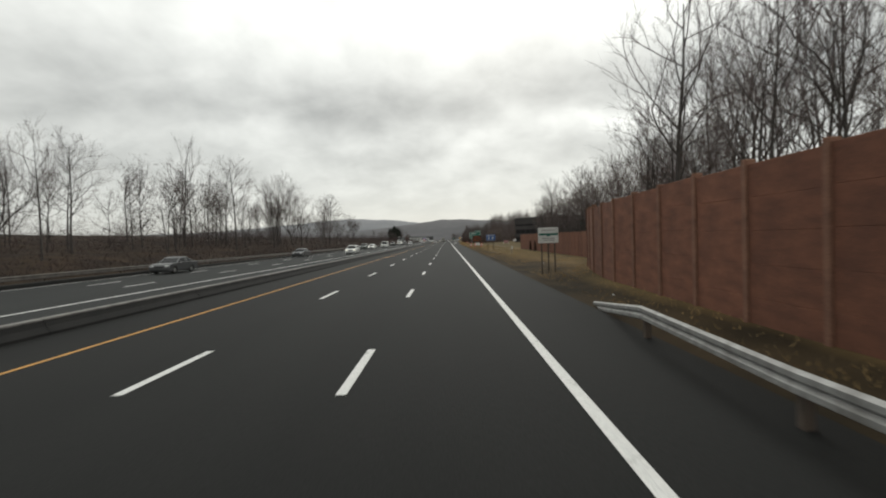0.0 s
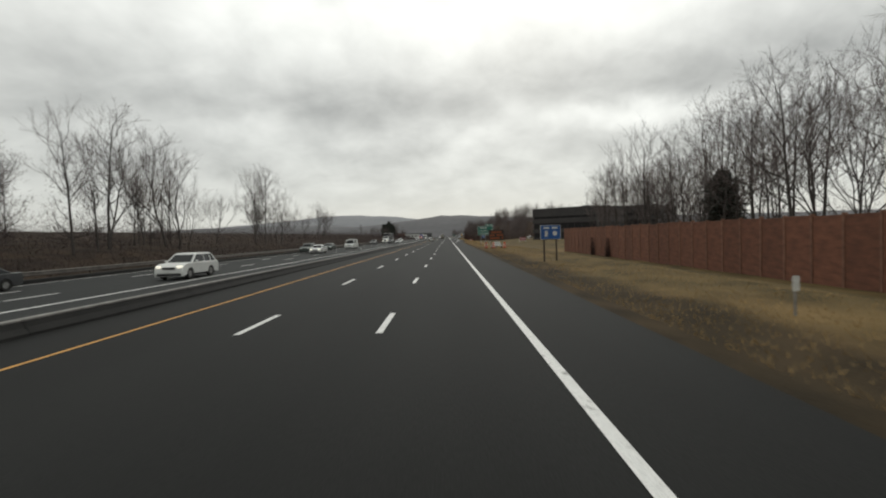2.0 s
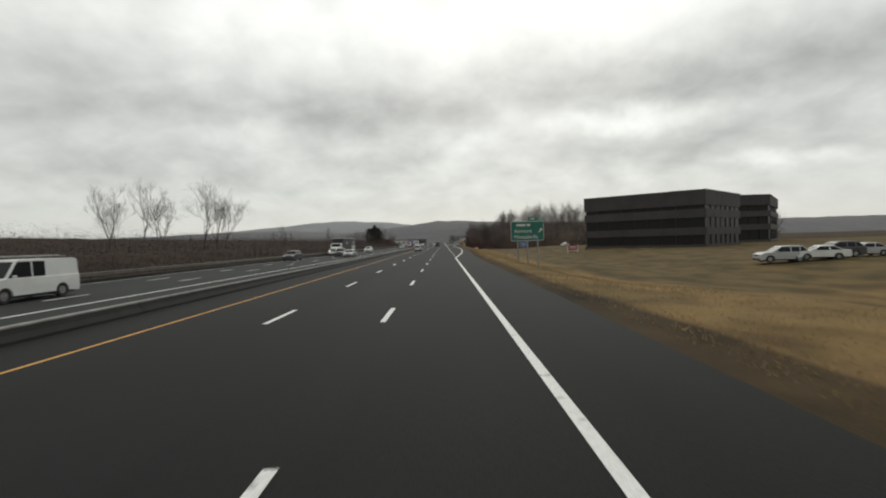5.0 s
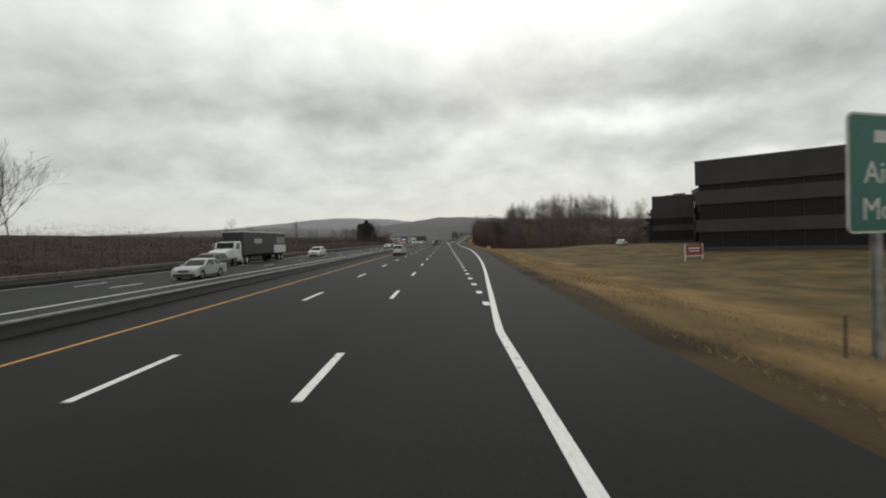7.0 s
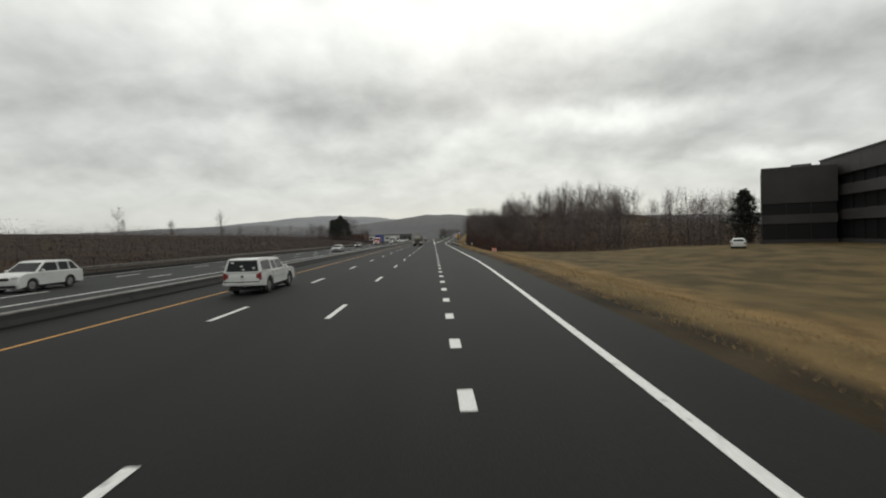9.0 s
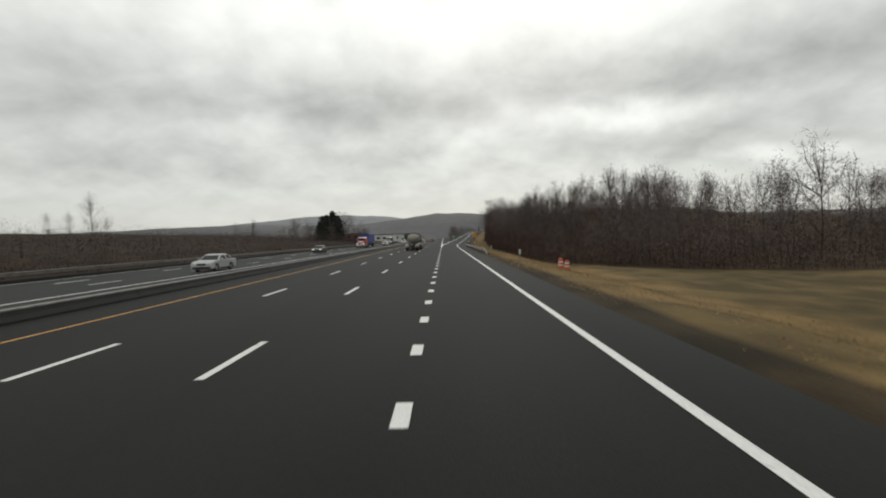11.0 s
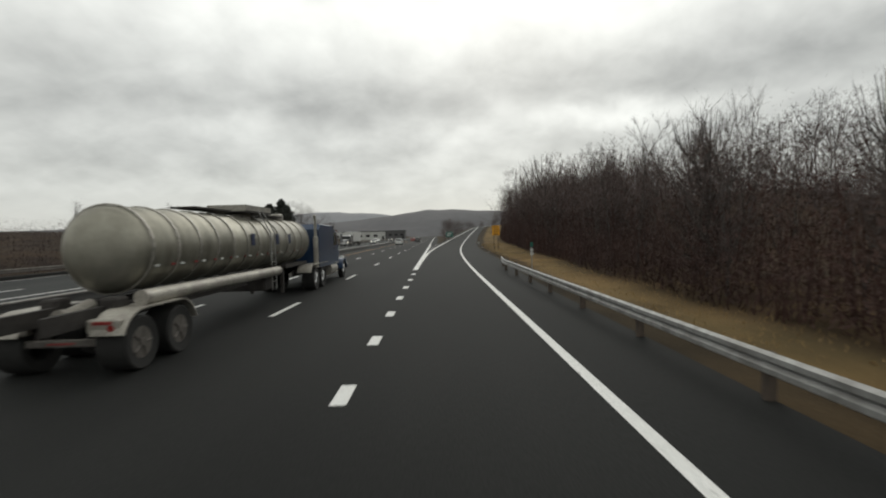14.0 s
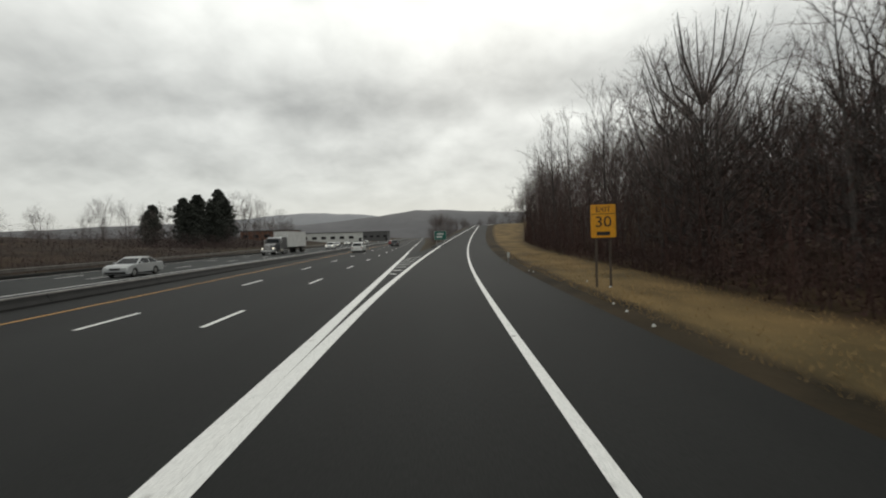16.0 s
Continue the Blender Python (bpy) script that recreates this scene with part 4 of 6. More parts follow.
# ---- distance: wooded ridges ----
def ridge(name, y, spans, seed, mat, label, deep=500):
    pts = np.linspace(-3200, 3200, 200)
    top = np.array([steps(x, spans) * (1 + 0.05 * noise.noise((x * 0.006, seed, 0)) + 0.035 * noise.noise((x * 0.05, seed, 2))) for x in pts])
    rows = [(y, 0.0), (y + deep * 0.3, 0.5), (y + deep * 0.6, 0.86), (y + deep, 1.0), (y + deep * 1.8, 0.6)]
    v = [(x, yy + 40 * noise.noise((x * 0.003, yy, seed)), -6 + (h + 6) * k) for yy, k in rows for x, h in zip(pts, top)]
    n = len(pts)
    f = [(j * n + i, j * n + i + 1, j * n + n + i + 1, j * n + n + i) for j in range(len(rows) - 1) for i in range(n - 1)]
    me = quick_mesh(name, v, f, mat)
    me.shade_smooth()
    tagged(new(name, me), label, "hill", kind="structure")


ridge("backdrop_hill", 1350, ((-3200, 30), (-900, 48), (-500, 55), (-300, 40), (-120, 58), (-20, 68), (60, 68), (200, 62), (500, 52), (3200, 40)), 1.5, "hill_near", "grey-brown wooded ridge ahead, with haze in its colour", 300)
ridge("backdrop_hill", 2500, ((-3200, 70), (-1500, 90), (-900, 128), (-600, 145), (-350, 130), (0, 90), (600, 80), (3200, 60)), 4.5, "hill_far", "pale ridge far off, haze painted into its colour", 500)


def verge_grass(r, n):
    y = r.uniform(2, 480, n)
    edge = np.array([pave_right(b) for b in y])
    return on_land(edge + 0.9 + 8.5 * r.uniform(0, 1, n) ** 1.3, y)


M["grass_blade"] = material("dry_grass_blades", (0.40, 0.27, 0.115), (0.22, 0.15, 0.065), rough=0.9, scale=0.4, fine_scale=3, bump=0, island=0.12)


def grass_tufts():
    r = np.random.default_rng(9)
    foot = verge_grass(r, 110000)
    n = len(foot)
    keep = lumps(foot[:, 0], foot[:, 1] * 0.5, 2) > r.uniform(0.1, 0.75, n)
    foot = foot[keep & (np.array([wood_edge(b) for b in foot[:, 1]]) > foot[:, 0])]
    n = len(foot)
    a = r.uniform(0, 6.283, n)
    d = np.stack([np.cos(a) * 0.08, np.sin(a) * 0.08, np.zeros(n)], 1) * r.uniform(0.4, 1.3, n)[:, None]
    d[:, 2] = r.uniform(0.05, 0.16, n)
    w = np.stack([np.sin(a * 2) * 0.012, np.cos(a * 2) * 0.012, np.zeros(n)], 1)
    v = np.stack([foot - w, foot + w, foot + d], 1).reshape(-1, 3)
    tagged(new("grass", quick_mesh("grass", v, np.arange(3 * n).reshape(-1, 3), "grass_blade")), "tufts of dry straw-coloured grass on the verge", "grass", kind="stuff")


grass_tufts()


# ---- signs ----
M["sign_green"] = material("green_sign_sheeting", (0.008, 0.125, 0.092), (0.006, 0.1, 0.075), rough=0.45, scale=1.2, fine_scale=30, bump=0.0)
M["sign_blue"] = material("blue_sign_sheeting", (0.012, 0.09, 0.30), (0.01, 0.07, 0.23), rough=0.45, scale=1.2, fine_scale=30, bump=0.0)
M["sign_white"] = material("white_sign_sheeting", (0.62, 0.63, 0.60), (0.5, 0.51, 0.49), rough=0.5, scale=1.2, fine_scale=30, bump=0.0)
M["sign_yellow"] = material("yellow_sign_sheeting", (0.78, 0.36, 0.01), (0.68, 0.30, 0.008), rough=0.45, scale=1.2, fine_scale=30, bump=0.0)
M["sign_red"] = material("faded_red_banner", (0.30, 0.05, 0.06), (0.22, 0.035, 0.045), rough=0.7, scale=1.2, fine_scale=30, bump=0.1)
M["black"] = plain("black_paint", (0.012, 0.012, 0.012), 0.5)
M["drum_orange"] = material("orange_drum_plastic", (0.62, 0.10, 0.025), (0.5, 0.075, 0.02), rough=0.55, scale=3, fine_scale=40, bump=0.05)
M["led_panel"] = plain("dark_led_panel", (0.02, 0.014, 0.011), 0.35)
M["trim_dark"] = material("dark_board_rim", (0.05, 0.04, 0.035), (0.035, 0.028, 0.025), rough=0.6)
M["amber"] = plain("amber_led", (0.26, 0.07, 0.02), 0.5, emit=0.05)


def lettering(text, parent, at, size, mat, width=None, turn=0.0):
    """Built-in font as a flat mesh, facing -y."""
    c = bpy.data.curves.new("text", "FONT")
    c.body, c.size, c.extrude, c.align_x, c.align_y = text, size, 0.004, "CENTER", "CENTER"
    tmp = bpy.data.objects.new("text", c)
    scene.collection.objects.link(tmp)
    bpy.context.view_layer.update()
    me_ = bpy.data.meshes.new_from_object(tmp.evaluated_get(bpy.context.evaluated_depsgraph_get()))
    bpy.data.objects.remove(tmp)
    xs = [v.co.x for v in me_.vertices]
    k = width / (max(xs) - min(xs)) if width else 1.0
    me_.transform(pose(*at, 90, 0, turn) @ Matrix.Diagonal((k, 1, 1, 1)))
    me_.materials.clear()
    me_.materials.append(M[mat])
    ob = part("lettering", me_, None, parent)
    return ob


def rounded_plate(w, h, r, thick=0.03, n=5):
    pts = []
    for cx, cz, a0 in ((w / 2 - r, h / 2 - r, 0), (-w / 2 + r, h / 2 - r, 90), (-w / 2 + r, -h / 2 + r, 180), (w / 2 - r, -h / 2 + r, 270)):
        for i in range(n + 1):
            a = radians(a0 + 90 * i / n)
            pts.append((cx + r * math.cos(a), cz + r * math.sin(a)))
    return Geo().loft([[(x, y, z) for x, z in pts] for y in (-thick / 2, thick / 2)])


def plate_at(geo, x, y, z):
    geo.v = [(a + x, b + y, c + z) for a, b, c in geo.v]
    return geo


def panel(parent, name, x, z, w, h, face, border, y=0.0, r=0.12, edge=0.05):
    part(name + "_border", plate_at(rounded_plate(w, h, r), x, y, z), border, parent)
    return part(name, plate_at(rounded_plate(w - 2 * edge, h - 2 * edge, max(r - edge, 0.01), 0.012), x, y - 0.02, z), face, parent)


def ibeam(x, z0, z1, s=0.11):
    return Geo().box((x, 0.07, (z0 + z1) / 2), (s * 0.25, s, z1 - z0)).box((x, 0.07 - s / 2, (z0 + z1) / 2), (s, 0.018, z1 - z0)).box((x, 0.07 + s / 2, (z0 + z1) / 2), (s, 0.018, z1 - z0))


# the exit direction sign
gz = land_z(13.94, 205.8)
sign = thing("exit_sign", (13.94, 205.8, -0.45), 17, "large green exit sign on three posts with a blue plate", "road sign")
panel(sign, "panel", 0, 3.43, 4.0, 2.36, "sign_green", "sign_white", r=0.15)
panel(sign, "exit_tab", 1.0, 4.90, 2.0, 0.56, "sign_green", "sign_white", r=0.08, edge=0.03)
panel(sign, "hospital_plate", -0.55, 1.86, 0.74, 0.74, "sign_blue", "sign_white", r=0.06, edge=0.025)
for px in (-1.17, 0.0, 1.25):
    part("post", ibeam(px, (gz + 0.15) / 1.18, 3.9, 0.12), "galv", sign)
lettering("Airmont", sign, (-0.55, -0.031, 3.42), 0.62, "sign_white", 2.15)
lettering("Montebello", sign, (-0.2, -0.031, 2.70), 0.62, "sign_white", 2.9)
part("lettering_bar", Geo().box((-0.8, -0.031, 4.15), (1.1, 0.008, 0.24)), "sign_white", sign, "street name too blurred to read, as a pale bar")
part("lettering_bar", Geo().box((0.12, -0.031, 4.15), (0.42, 0.008, 0.24)), "sign_white", sign)
lettering("14B", sign, (1.48, -0.031, 4.90), 0.44, "sign_white", 0.64)
part("lettering_bar", Geo().box((0.6, -0.031, 4.90), (0.6, 0.008, 0.15)), "sign_white", sign)
lettering("H", sign, (-0.55, -0.031, 1.86), 0.6, "sign_white", 0.36)
arrow = Geo().add([(-0.06, 0, -0.32), (0.06, 0, -0.32), (0.06, 0, 0.07), (0.21, 0, 0.07), (0.0, 0, 0.37), (-0.21, 0, 0.07), (-0.06, 0, 0.07)], [(0, 1, 2, 3, 4, 5, 6)])
ca, sa = math.cos(radians(-40)), math.sin(radians(-40))
arrow.v = [(1.56 + ca * a - sa * c, -0.034, 3.48 + sa * a + ca * c) for a, _, c in arrow.v]
part("arrow", arrow, "sign_white", sign, "white arrow pointing up to the right")
sign.scale = (1.3, 1.18, 1.18)

# blue services sign with two pictograms
sign = thing("services_sign", (10.7, 96.5, 0), 26, "blue services sign with fuel and food pictograms on two posts", "road sign")
panel(sign, "panel", 0, 2.3, 1.8, 1.18, "sign_blue", "sign_white", r=0.08, edge=0.03)
part("lettering_bar", Geo().box((-0.38, -0.031, 2.66), (0.52, 0.008, 0.14)).box((0.36, -0.031, 2.66), (0.5, 0.008, 0.14)), "sign_white", sign, "unreadable white writing as bars")
part("fuel_pictogram", Geo().box((-0.42, -0.03, 2.22), (0.2, 0.01, 0.42)).box((-0.42, -0.03, 1.98), (0.28, 0.01, 0.06)).box((-0.27, -0.03, 2.24), (0.04, 0.01, 0.3)), "sign_white", sign)
g = Geo().tube([(0.36, -0.036, 2.2), (0.36, -0.026, 2.2)], 0.2, 18)
part("food_pictogram", g, "sign_white", sign)
for px in (-0.55, 0.55):
    part("post", ibeam(px, land_z(10.5, 96.5) - 0.3, 2.7, 0.09), "post_wood", sign)
sign.scale = (1.2, 1, 1.04)

# white notice with a green stripe
sign = thing("notice_sign", (8.12, 29, 0), 3, "white roadside notice with a green stripe on three thin posts", "road sign")
panel(sign, "panel", 0, 2.4, 1.3, 0.99, "sign_white", "sign_white", r=0.03, edge=0.02)
part("stripe", Geo().box((-0.36, -0.03, 2.46), (0.5, 0.008, 0.13)).box((0.36, -0.03, 2.46), (0.5, 0.008, 0.13)).box((0, -0.03, 2.43), (0.2, 0.008, 0.2)), "sign_green", sign, "dark green stripe with an emblem block")
part("lettering_bar", Geo().box((0, -0.03, 2.72), (0.9, 0.006, 0.05)).box((0, -0.03, 2.2), (0.8, 0.006, 0.05)).box((0.05, -0.03, 2.08), (0.7, 0.006, 0.05)), "galv", sign)
for px in (-0.42, 0.0, 0.42):
    part("post", ibeam(px, land_z(8.1, 29) - 0.3, 2.7, 0.07), "post_wood", sign)

# yellow exit speed sign
sign = thing("exit_speed_sign", (14.04, 452, 0), -8, "bright yellow exit speed sign with a black thirty on two posts", "road sign")
zz = 2.80
panel(sign, "panel", 0, zz, 1.1, 1.48, "sign_yellow", "black", r=0.06, edge=0.02)
lettering("EXIT", sign, (0, -0.031, zz + 0.5), 0.32, "black", 0.62)
lettering("30", sign, (0, -0.031, zz - 0.05), 0.66, "black", 0.66)
part("lettering_bar", Geo().box((0, -0.03, zz - 0.54), (0.56, 0.008, 0.16)), "black", sign)
part("divider", Geo().box((0, -0.03, zz + 0.31), (1.0, 0.008, 0.025)), "black", sign)
for px in (-0.3, 0.3):
    part("post", ibeam(px, land_z(14.0, 452) - 0.3, 2.6, 0.08), "post_wood", sign)

# the small green gore sign
sign = thing("gore_sign", (8.6, 506, 0.35), 0, "small green exit sign at the nose of the island", "road sign")
panel(sign, "panel", 0, 2.1, 1.9, 1.4, "sign_green", "sign_white", r=0.1, edge=0.04)
part("lettering_bar", Geo().box((0, -0.031, 2.35), (1.1, 0.008, 0.25)).box((-0.15, -0.031, 1.9), (0.9, 0.008, 0.3)), "sign_white", sign)
for px in (-0.6, 0.6):
    part("post", ibeam(px, -0.6, 1.8, 0.1), "galv", sign)

# for-lease style banner between two white posts, writing not legible
sign = thing("banner_sign", (33.4, 253.5, land_z(33.4, 253.5)), 20, "leaning dark red banner sign between two white posts", "banner")
part("panel", Geo().box((0, 0, 1.25), (2.7, 0.05, 1.25), 0, 0.02), "sign_red", sign)
part("lower_edge", Geo().box((0.1, -0.01, 0.55), (2.8, 0.07, 0.12), 0, 0.02), "sign_white", sign)
part("lettering_bar", Geo().box((0, -0.035, 1.5), (1.9, 0.01, 0.18)).box((0, -0.035, 1.15), (1.6, 0.01, 0.14)), "sign_white", sign)
for px in (-1.42, 1.42):
    part("post", Geo().box((px, 0.03, 0.95), (0.13, 0.13, 2.2), 0, 0.01), "sign_white", sign)


# ---- message board on its trailer, and drums ----
board = thing("message_board", (10.65, 141, land_z(10.65, 141)), 6, "trailer-mounted message board with amber lamps, parked on the verge", "message board")
part("cabinet", Geo().box((0, 0, 2.35), (2.75, 0.22, 1.85), 0, 0.03), "led_panel", board)
part("rim", Geo().box((0, -0.1, 3.26), (2.82, 0.12, 0.06)).box((0, -0.1, 1.44), (2.82, 0.12, 0.06)).box((-1.39, -0.1, 2.35), (0.06, 0.12, 1.88)).box((1.39, -0.1, 2.35), (0.06, 0.12, 1.88)), "trim_dark", board)
for row in range(3):
    g = Geo()
    for col in range(8):
        if (row * 5 + col * 3) % 7:
            g.box((-1.09 + col * 0.31, -0.118, 2.88 - row * 0.53), (0.2, 0.012, 0.34))
    part("lamp_row", g, "amber", board, "glowing amber characters, unreadable")
part("mast", Geo().box((0, 0.15, 1.2), (0.16, 0.16, 2.2), 0, 0.01), "galv", board)
part("trailer_frame", Geo().box((0, 0.1, 0.5), (1.6, 2.4, 0.14), 0, 0.02).tube([(0, -1.0, 0.5), (0, -2.4, 0.45)], 0.05, 6), "sign_white", board)
part("battery_box", Geo().box((0, 0.0, 0.82), (1.25, 0.9, 0.52), 0, 0.04), "sign_white", board)
for px in (-0.85, 0.85):
    w = part("wheel", Geo().wheel((px, 0.1, 0.34), 0.34, 0.2, 16), "black", board)
    part("rim", Geo().wheel((px, 0.1, 0.34), 0.18, 0.22, 12, bevel=0.01), "sign_white", w)


def drum_parts():
    d = thing("traffic_drum", (8.9, 142.3, land_z(8.9, 142.3)), 0, "orange and white striped traffic drum with a rubber base", "traffic drum", "traffic drums")
    def ring(z0, z1, r0, r1):
        return Geo().tube([(0, 0, z0), (0, 0, z0 + 0.01), (0, 0, z1 - 0.01), (0, 0, z1)], [r0 - 0.01, r0, r1, r1 - 0.01], 16)
    zs = (0.04, 0.30, 0.46, 0.62, 0.78, 0.95)
    for i in range(5):
        r0, r1 = 0.29 - 0.018 * i, 0.275 - 0.018 * i
        part("band", ring(zs[i], zs[i + 1], r0, r1), "drum_orange" if i % 2 == 0 else "sign_white", d)
    part("base", Geo().tube([(0, 0, 0), (0, 0, 0.06)], [0.42, 0.38], 12), "black", d)
    part("handle", Geo().box((0, 0, 1.0), (0.16, 0.05, 0.1), 0, 0.015), "drum_orange", d)
    return d


drum = drum_parts()
for x, y in ((9.95, 139.2), (11.7, 137.8), (17.5, 356.5), (16.25, 351.2), (16.6, 350.2)):
    copy_thing(drum, pose(x, y, land_z(x, y), 0, 0, (x * 77) % 360))


def marker(x, y, z_top, label):
    m = thing("marker_post", (x, y, land_z(x, y)), 0, label, "marker post", "marker posts")
    part("post", Geo().box((0, 0, z_top / 2 - 0.1), (0.07, 0.04, z_top + 0.2), 0, 0.008), "galv", m)
    part("plate", Geo().box((0, -0.035, z_top - 0.22), (0.2, 0.012, 0.42), 0, 0.02), "sign_white", m, "white reflector plate")


for x, y, h in ((11.3, 346.5, 1.2), (11.2, 68.5, 1.1), (12.8, 388.2, 0.75), (13.0, 470, 0.9)):
    marker(x, y, h, "small white reflector plate on a thin metal post")
stake = thing("stake", (10.5, 204, land_z(10.5, 204)), 0, "thin dark wooden stake standing in the straw grass", "stake")
part("post", Geo().box((0, 0, 0.35), (0.05, 0.05, 1.1), 0, 0.006), "post_wood", stake)
post = thing("marker_post", (11.5, 413.3, land_z(11.5, 413.3)), 0, "thin marker post with two white plates and a small green one", "marker post", "marker posts")
part("post", Geo().box((0, 0, 0.8), (0.06, 0.04, 1.9), 0, 0.008), "galv", post)
for zz, hh, mat_name, note in ((1.08, 0.19, "sign_white", "white reflector plate"), (1.33, 0.19, "sign_white", "white reflector plate"), (1.68, 0.3, "sign_green", "small green plate")):
    part("plate", Geo().box((0, -0.03, zz), (0.19, 0.012, hh), 0, 0.015), mat_name, post, note)
# litter along the verge
rng = random.Random(21)
for k in range(24):
    y = rng.choice((rng.uniform(10, 60), rng.uniform(330, 400), rng.uniform(440, 462)))
    x = pave_right(y) + rng.uniform(0.4, 4.5)
    s = rng.uniform(0.03, 0.065)
    g = Geo().add([(-s, -s * 0.6, 0.0), (s, -s * 0.7, 0.03), (s * 0.8, s * 0.6, 0.01), (-s * 0.7, s * 0.7, 0.05), (0, 0, 0.07 + s * 0.3)], [(0, 1, 4), (1, 2, 4), (2, 3, 4), (3, 0, 4), (3, 2, 1, 0)])
    ob = part("litter", g, "sign_white")
    ob.matrix_basis = pose(x, y, land_z(x, y) + 0.01, 0, 0, rng.uniform(0, 360))
    tagged(ob, "crumpled scrap of pale litter on the grass", "litter", "roadside litter")


# ---- the office block ----
M["facade"] = material("dark_brown_spandrel", (0.044, 0.040, 0.040), (0.034, 0.031, 0.031), rough=0.7, scale=0.3, fine_scale=8, bump=0.1, island=-0.06)
M["window_glass"] = plain("dark_window_glass", (0.018, 0.017, 0.018), 0.35, spec=0.15)
M["roof"] = material("grey_roof_felt", (0.12, 0.12, 0.12), (0.09, 0.09, 0.09), rough=0.9)


def office(corners, high, label, bands, joints=3.2):
    """Dark spandrel bands round a glass core, given as heights, with mullions, panel joints and a flat roof."""
    cx = sum(c[0] for c in corners) / 4
    cy = sum(c[1] for c in corners) / 4
    z0 = -1.6
    ob = thing("office_building", (cx, cy, z0), 0, label, "office building")
    pts = [(x - cx, y - cy) for x, y in corners]
    ring = lambda k, z: [(x * k, y * k, z - z0) for x, y in pts]
    part("core", Geo().loft([ring(0.975, z0), ring(0.975, high - 0.3)]), "window_glass", ob, "dark ribbon windows")
    for lo, hi in bands:
        part("spandrel", Geo().loft([ring(1.0, lo), ring(1.0, hi)]), "facade", ob)
    part("coping", Geo().loft([ring(1.006, high - 0.22), ring(1.006, high)]), "roof", ob)
    part("roof", Geo().loft([ring(0.985, high - 0.05), ring(0.985, high + 0.03)]), "roof", ob)
    for (xa, ya), (xb, yb) in zip(pts, pts[1:] + pts[:1]):
        length = math.hypot(xb - xa, yb - ya)
        n = max(2, int(length / joints))
        a = math.atan2(yb - ya, xb - xa)
        m_ = Geo().box((0, 0, (high - z0 - 1) / 2), (0.09, 0.16, high - z0 - 1)).mesh("mullion", "black")
        joint = Geo().box((0, 0, (high + bands[-1][0]) / 2 - z0), (0.05, 0.03, high - bands[-1][0] - 0.3)).mesh("panel_joint", "black")
        for i in range(1, n):
            u = i / n
            p = part("mullion", m_, None, ob)
            p.matrix_basis = pose((xa + (xb - xa) * u) * 0.982, (ya + (yb - ya) * u) * 0.982, 0, 0, 0, math.degrees(a))
            p = part("panel_joint", joint, None, ob)
            p.matrix_basis = pose(xa + (xb - xa) * u, ya + (yb - ya) * u, 0, 0, 0, math.degrees(a))
    for px, py in ((0.2, 0.1), (-0.3, 0.2)):
        part("roof_unit", Geo().box((pts[1][0] * px + pts[2][0] * py, pts[1][1] * px + pts[2][1] * py, high - z0 + 0.4), (4, 3, 0.9), a, 0.05), "roof", ob)
    return ob


BANDS = ((-1.6, 0.1), (2.3, 4.1), (6.4, 8.4), (9.3, 12.9))
office(((39.9, 265.3), (62.5, 247), (81, 264), (58.4, 282.3)), 12.9, "dark brown office block with ribbon windows and a flat roof", BANDS)
office(((60, 286.5), (106, 288.5), (128, 316), (75.5, 334.5)), 14.6, "long dark wing of the office block", ((-1.6, 0.2), (3.4, 5.2), (7.6, 9.4), (11.2, 14.6)))
office(((62.6, 332), (72.3, 327), (77.5, 340), (73, 347)), 13.0, "narrow dark end block of the offices", ((-1.6, 0.2), (3.0, 4.6), (6.6, 13.0)))


# ---- low buildings far off beside the oncoming lanes ----
def shed(x, y, w, d, h, turn, wall, label):
    b = thing("commercial_building", (x, y, land_z(x, y) - 0.3), turn, label, "building")
    part("wall", Geo().box((0, 0, h / 2), (w, d, h)), wall, b)
    part("roof", Geo().box((0, 0, h + 0.15), (w + 0.8, d + 0.8, 0.35), 0, 0.05), "roof", b)
    for k in range(int(w / 5)):
        part("window", Geo().box((-w / 2 + 2.5 + 5 * k, -d / 2 - 0.03, h * 0.5), (2.6, 0.1, 1.5), 0, 0.02), "window_glass", b)
    part("door", Geo().box((w / 2 - 1.5, -d / 2 - 0.05, 1.2), (1.6, 0.12, 2.4)), "black", b)


shed(-47, 705, 34, 18, 5.5, 8, "sign_white", "low white roadside building with a flat roof")
shed(-64, 650, 22, 14, 4.5, -10, "wall_post", "low tan roadside building with a flat roof")
shed(-42, 800, 40, 20, 7, 0, "roof", "long grey roadside building")


# ---- vehicles: y points forward, the ground is z = 0 ----
M["tyre"] = material("black_tyre_rubber", (0.022, 0.021, 0.02), (0.015, 0.015, 0.014), rough=0.85, scale=5, fine_scale=60, bump=0.2)
M["alloy"] = material("dull_alloy", (0.34, 0.34, 0.33), (0.22, 0.22, 0.21), rough=0.45, metal=0.7, scale=5, fine_scale=50, bump=0.0)
M["car_glass"] = plain("tinted_car_glass", (0.010, 0.012, 0.013), 0.16, spec=0.18)
M["trim_black"] = material("black_plastic_trim", (0.02, 0.02, 0.02), (0.014, 0.014, 0.014), rough=0.6, scale=8, fine_scale=80, bump=0.05)
M["headlight"] = plain("clear_headlamp", (0.62, 0.64, 0.62), 0.15, spec=0.8)
M["lit_headlight"] = plain("lit_headlamp", (1.0, 0.93, 0.78), 0.2, emit=0.8)
M["taillight"] = plain("red_tail_lamp", (0.22, 0.018, 0.016), 0.2, spec=0.7)
M["plate"] = plain("pale_number_plate", (0.55, 0.55, 0.50), 0.5)
